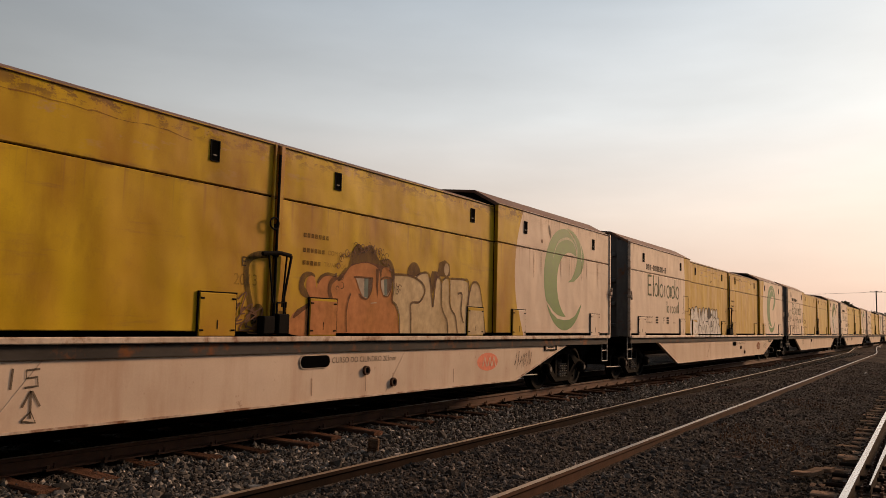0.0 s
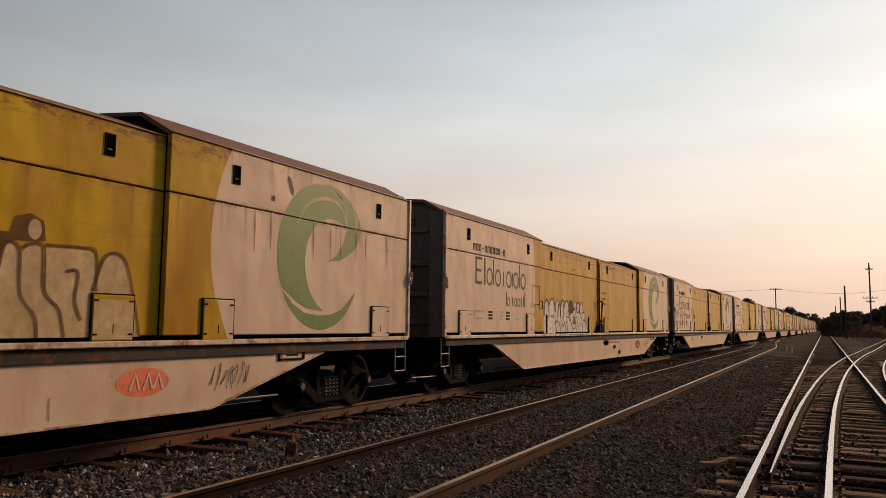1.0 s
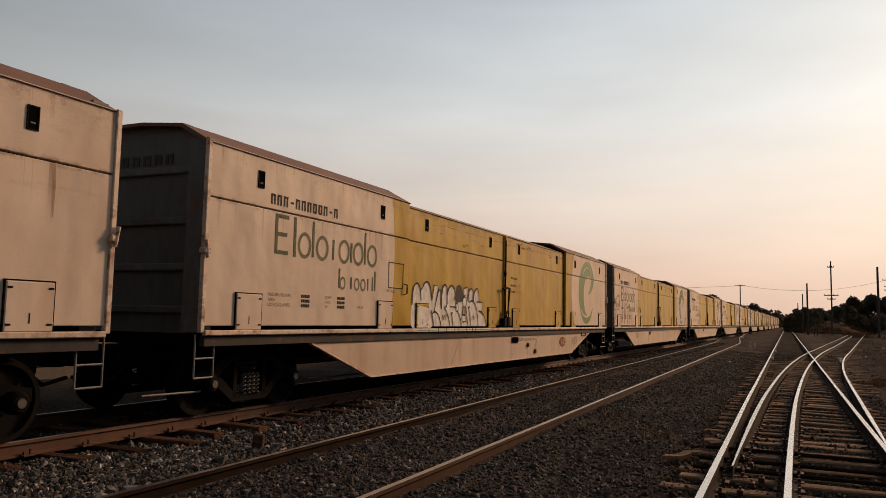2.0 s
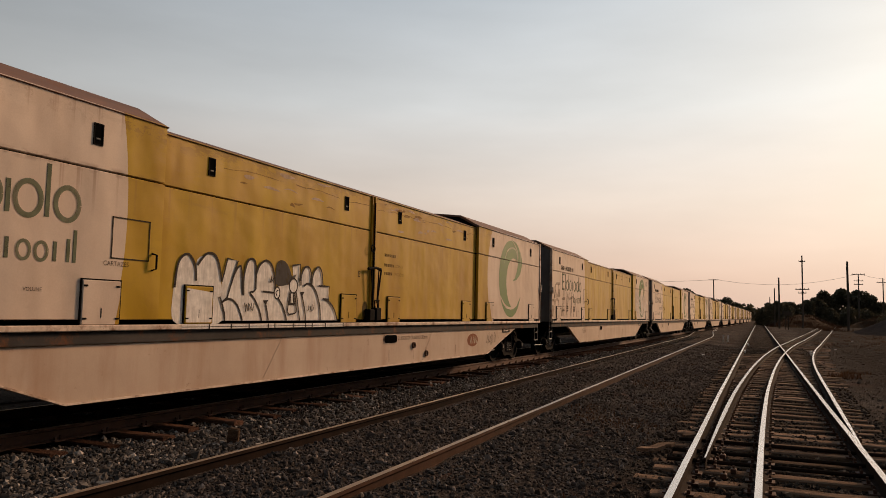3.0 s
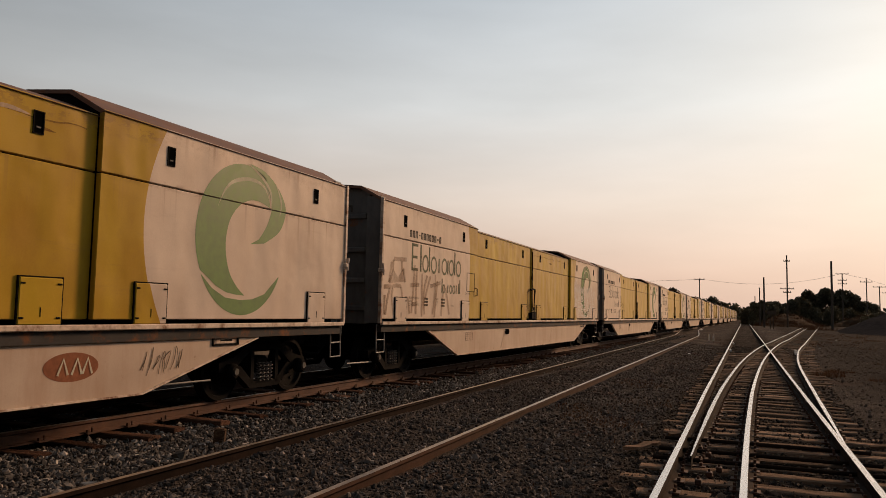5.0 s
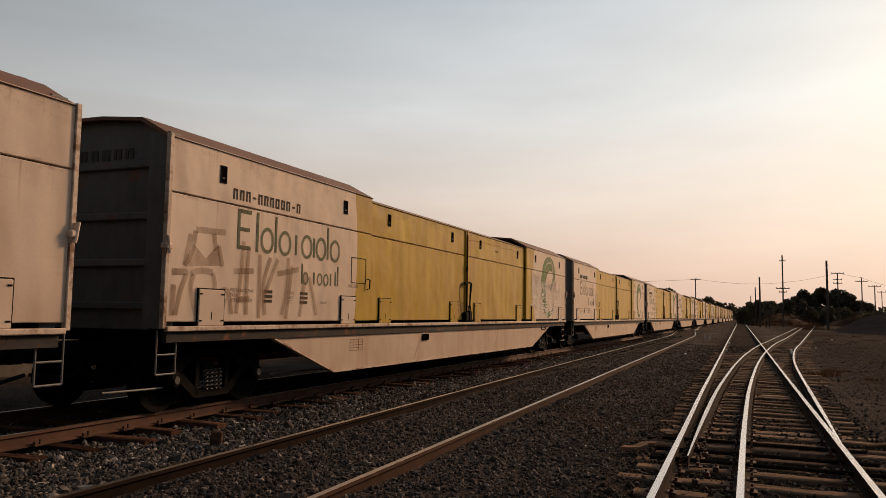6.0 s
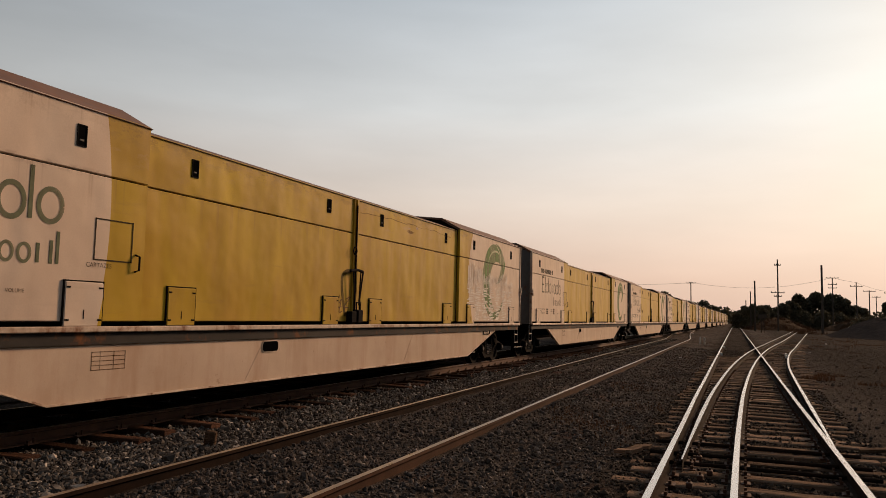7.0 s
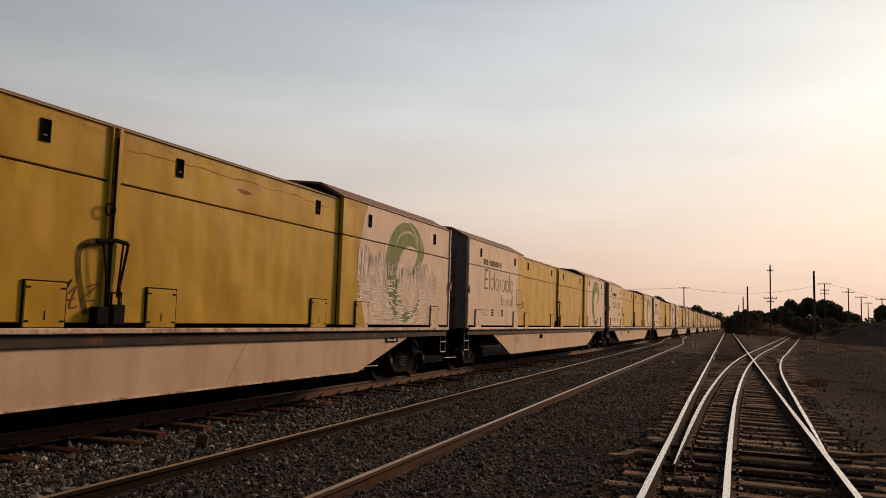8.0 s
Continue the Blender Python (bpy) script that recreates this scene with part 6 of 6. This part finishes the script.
# ---- parked cars, sign, stakes and scrap in the yard ----
def make_car(x, y, turn, paint, label):
    c = thing("parked_car", label, "car", "parked cars", at=pose(x, y, 0.0, 0, 0, turn))
    b = Shape().prism([(-2.0, 0.28), (2.0, 0.28), (2.05, 0.75), (1.25, 0.88), (-1.75, 0.92), (-2.05, 0.80)], 1, -0.82, 0.82)
    part("body", b, paint, c)
    part("cabin", Shape().prism([(1.25, 0.88), (0.55, 1.38), (-1.1, 1.40), (-1.75, 0.92)], 1, -0.74, 0.74), DARK, c)
    part("roof", Shape().prism([(0.58, 1.38), (0.45, 1.44), (-1.0, 1.46), (-1.15, 1.40)], 1, -0.70, 0.70), paint, c)
    for wx in (-1.25, 1.3):
        for wy in (-0.80, 0.80):
            part("wheel", Shape().spin([(0.0, wy - 0.09), (0.24, wy - 0.09), (0.31, wy - 0.06), (0.31, wy + 0.06), (0.24, wy + 0.09), (0.0, wy + 0.09)], 1, (wx, 0, 0.11), 16), DARK, c)
    return c


SILVER = plain("dusty_car_paint", (0.45, 0.43, 0.41), (0.60, 0.57, 0.54), 1.5, 0.35, 0.2, 0.05, 0.002)
SLATE = plain("dark_car_paint", (0.05, 0.05, 0.055), (0.08, 0.08, 0.085), 1.5, 0.3, 0.2, 0.05, 0.002)
make_car(21.2, 148.5, 8, SLATE, "dark parked car with pale dusty roof")
make_car(18.4, 152.0, 12, SILVER, "dusty silver parked car in the yard")

sign = thing("notice_board", "dark wooden notice board on two posts", "sign", at=pose(1.9, 120, -0.15))
for sx in (-0.18, 0.18):
    part("post", Shape().box(sx - 0.05, sx + 0.05, -0.05, 0.05, -0.3, 2.5, 0.01), POLE, sign)
part("board", Shape().box(-0.62, 0.62, -0.09, -0.05, 2.05, 2.6, 0.01), POLE, sign)

WHITE = plain("chalky_white_paint", (0.55, 0.52, 0.48), (0.75, 0.72, 0.68), 3.0, 0.8, 0, 0.3, 0.005)
for x in (-2.95, -2.68):
    st = Shape().box(-0.04, 0.04, -0.04, 0.04, -0.2, 0.42, 0.01)
    ob = new("marker_stake", st.mesh("marker_stake", WHITE))
    ob.matrix_basis = pose(x, 53.4, -0.16)
    tagged(ob, "short white-painted marker stake in the ballast", "stake", "marker stakes")
for x, y in ((-1.15, 37.0), (-1.29, 47.0), (1.60, 38.8), (1.52, 36.5)):
    s = Shape().box(-0.045, 0.045, -0.30, 0.30, 0.0, 0.12, 0.02)
    ob = new("switch_box", s.mesh("switch_box", WHITE))
    ob.matrix_basis = pose(x, y, -0.17, 0, 0, 3)
    tagged(ob, "small pale box beside the switch rails", "switch box", "switch boxes")
stub = Shape().box(-0.06, 0.06, -0.04, 0.04, -0.15, 0.20, 0.012)
ob = new("wooden_stub", stub.mesh("wooden_stub", WOOD))
ob.matrix_basis = pose(-5.55, 7.1, -0.17, 4, 6, 20)
tagged(ob, "short dark wooden stub standing in the ballast", "stake")
for i, (x, y, a, l) in enumerate(((-1.24, 9.15, 68, 0.34), (-1.16, 9.4, 20, 0.22), (-1.32, 9.0, -15, 0.2), (-0.98, 10.3, 40, 0.2), (1.45, 10.6, 15, 0.5), (1.55, 9.6, -30, 0.45))):
    s = Shape().prism([(-l / 2, -0.05), (l / 2 - 0.06, -0.06), (l / 2, 0.01), (l / 2 - 0.03, 0.05), (-l / 2 + 0.02, 0.05)], 2, 0.0, 0.035)
    ob = new("wood_scrap", s.mesh("wood_scrap", WOOD))
    ob.matrix_basis = pose(x, y, -0.135, 3, -4, a)
    tagged(ob, "splintered piece of old tie wood on the ground", "wood scrap", "wood scraps")
for i, (x, y, sz) in enumerate(((-5.9, 91, 0.18), (-2.6, 33, 0.05), (-1.9, 24, 0.03), (11, 70, 0.18), (3.0, 45, 0.06), (5.2, 62, 0.09), (-6.3, 13.5, 0.04))):
    b = bmesh.new()
    bmesh.ops.create_icosphere(b, subdivisions=1, radius=sz)
    for v in b.verts:
        v.co = Vector((v.co.x * 1.3, v.co.y, v.co.z * 0.45)) * (1 + 0.5 * lumps(v.co.x * 9 + i, v.co.y * 9, 1))
    ob = new("litter_scrap", Shape().take(b).mesh("litter_scrap", WHITE))
    ob.matrix_basis = pose(x, y, ground_height(x, y) + sz * 0.2)
    tagged(ob, "crumpled pale scrap of litter on the ground", "litter", "litter scraps")


# ---- ballast and cinders ----
def scatter(name, label, mat, pts, size, seed):
    rs = np.random.RandomState(seed)
    g = (1 + 5 ** 0.5) / 2
    ico = np.array([(-1, g, 0), (1, g, 0), (-1, -g, 0), (1, -g, 0), (0, -1, g), (0, 1, g), (0, -1, -g), (0, 1, -g), (g, 0, -1), (g, 0, 1), (-g, 0, -1), (-g, 0, 1)]) / 1.9
    tri = np.array([(0, 11, 5), (0, 5, 1), (0, 1, 7), (0, 7, 10), (0, 10, 11), (1, 5, 9), (5, 11, 4), (11, 10, 2), (10, 7, 6), (7, 1, 8),
                    (3, 9, 4), (3, 4, 2), (3, 2, 6), (3, 6, 8), (3, 8, 9), (4, 9, 5), (2, 4, 11), (6, 2, 10), (8, 6, 7), (9, 8, 1)])
    n = len(pts)
    sz = size * rs.lognormal(0, 0.35, n)
    v = ico[None] * (1 + rs.uniform(-0.42, 0.42, (n, 12, 1))) * rs.uniform(0.6, 1.25, (n, 1, 3))
    a = rs.uniform(0, 6.283, n)
    ca, sa = np.cos(a)[:, None], np.sin(a)[:, None]
    tilt = rs.uniform(-0.7, 0.7, n)[:, None]
    x, y, z = v[..., 0], v[..., 1], v[..., 2]
    y, z = y * np.cos(tilt) - z * np.sin(tilt), y * np.sin(tilt) + z * np.cos(tilt)
    v = np.stack([x * ca - y * sa, x * sa + y * ca, z], -1) * sz[:, None, None]
    v += pts[:, None, :]
    v[..., 2] += sz[:, None] * 0.25
    f = (tri[None] + 12 * np.arange(n)[:, None, None]).reshape(-1, 3)
    me = bpy.data.meshes.new(name)
    me.vertices.add(n * 12)
    me.vertices.foreach_set("co", v.reshape(-1))
    me.loops.add(f.size)
    me.loops.foreach_set("vertex_index", f.reshape(-1).astype(np.int32))
    me.polygons.add(len(f))
    me.polygons.foreach_set("loop_start", np.arange(0, f.size, 3, dtype=np.int32))
    me.polygons.foreach_set("use_smooth", np.zeros(len(f), bool))
    me.materials.append(mat)
    me.update(calc_edges=True)
    me.validate()
    tagged(new(name, me), label, "gravel", kind="stuff")


def spread(n, x0, x1, y0, y1, seed, lift=0.0, clear=()):
    """Points thinning with distance."""
    rs = np.random.RandomState(seed)
    y = y0 * (y1 / y0) ** rs.uniform(0, 1, n)
    x = rs.uniform(x0, x1, n)
    keep = np.ones(n, bool)
    for f in clear:
        keep &= np.abs(x - np.array([f(q) for q in y])) > 0.075
    x, y = x[keep], y[keep]
    return np.array([(a, b, ground_height(a, b) + lift) for a, b in zip(x, y)])


rails_here = [lambda y: line_x(y) + G, lambda y: line_x(y) - G, lambda y: siding_x(y) + G, lambda y: siding_x(y) - G,
              lambda y: main_x(y) + G, lambda y: main_x(y) - G, lambda y: main_x(y) - 0.225 + branch_mid(y)]
scatter("ballast", "grey crushed-stone ballast beside the train track", STONE, np.vstack([spread(36000, -7.2, -4.85, 3.0, 60, 1, 0.02, rails_here), spread(6000, -9.6, -7.2, 3.0, 40, 2, 0.0, rails_here)]), 0.018, 3)
scatter("cinders", "dark cinders and grit between the tracks", CINDER, np.vstack([spread(28000, -4.7, -1.4, 3.0, 45, 4, 0.0, rails_here), spread(10000, 1.5, 9.0, 6.0, 60, 6, 0.0, rails_here)]), 0.015, 7)


scatter("sooty_cinders", "oil-black cinders between the rails of the turnout", GRIT, spread(20000, -1.4, 1.5, 5.0, 45, 5, 0.0, rails_here), 0.015, 8)


# ---- motion of the train ----
def motions():
    for k, w in WAGONS.items():
        rows = []
        for t in (0.0, 1.0, 2.0, 3.0, 4.0, 5.0, 6.0, 7.0, 8.0):
            y = start_y(k, t)
            a, b = line_x(y + 2), line_x(y + BOX - 2)
            turn = math.degrees(math.atan2(a - b, BOX - 4))
            rows.append((t, pose(line_x(y), y, 0, 0, 0, turn)))
        walk(w, rows)
        if k > 3:
            continue
        for ob in w.children:
            if ob.name.startswith("wheelset"):
                c = ob.matrix_basis.translation.copy()
                walk(ob, [(i / 10, pose(c.x, c.y, c.z, math.degrees(5.765 / 0.43) * i / 10)) for i in range(81)])


motions()
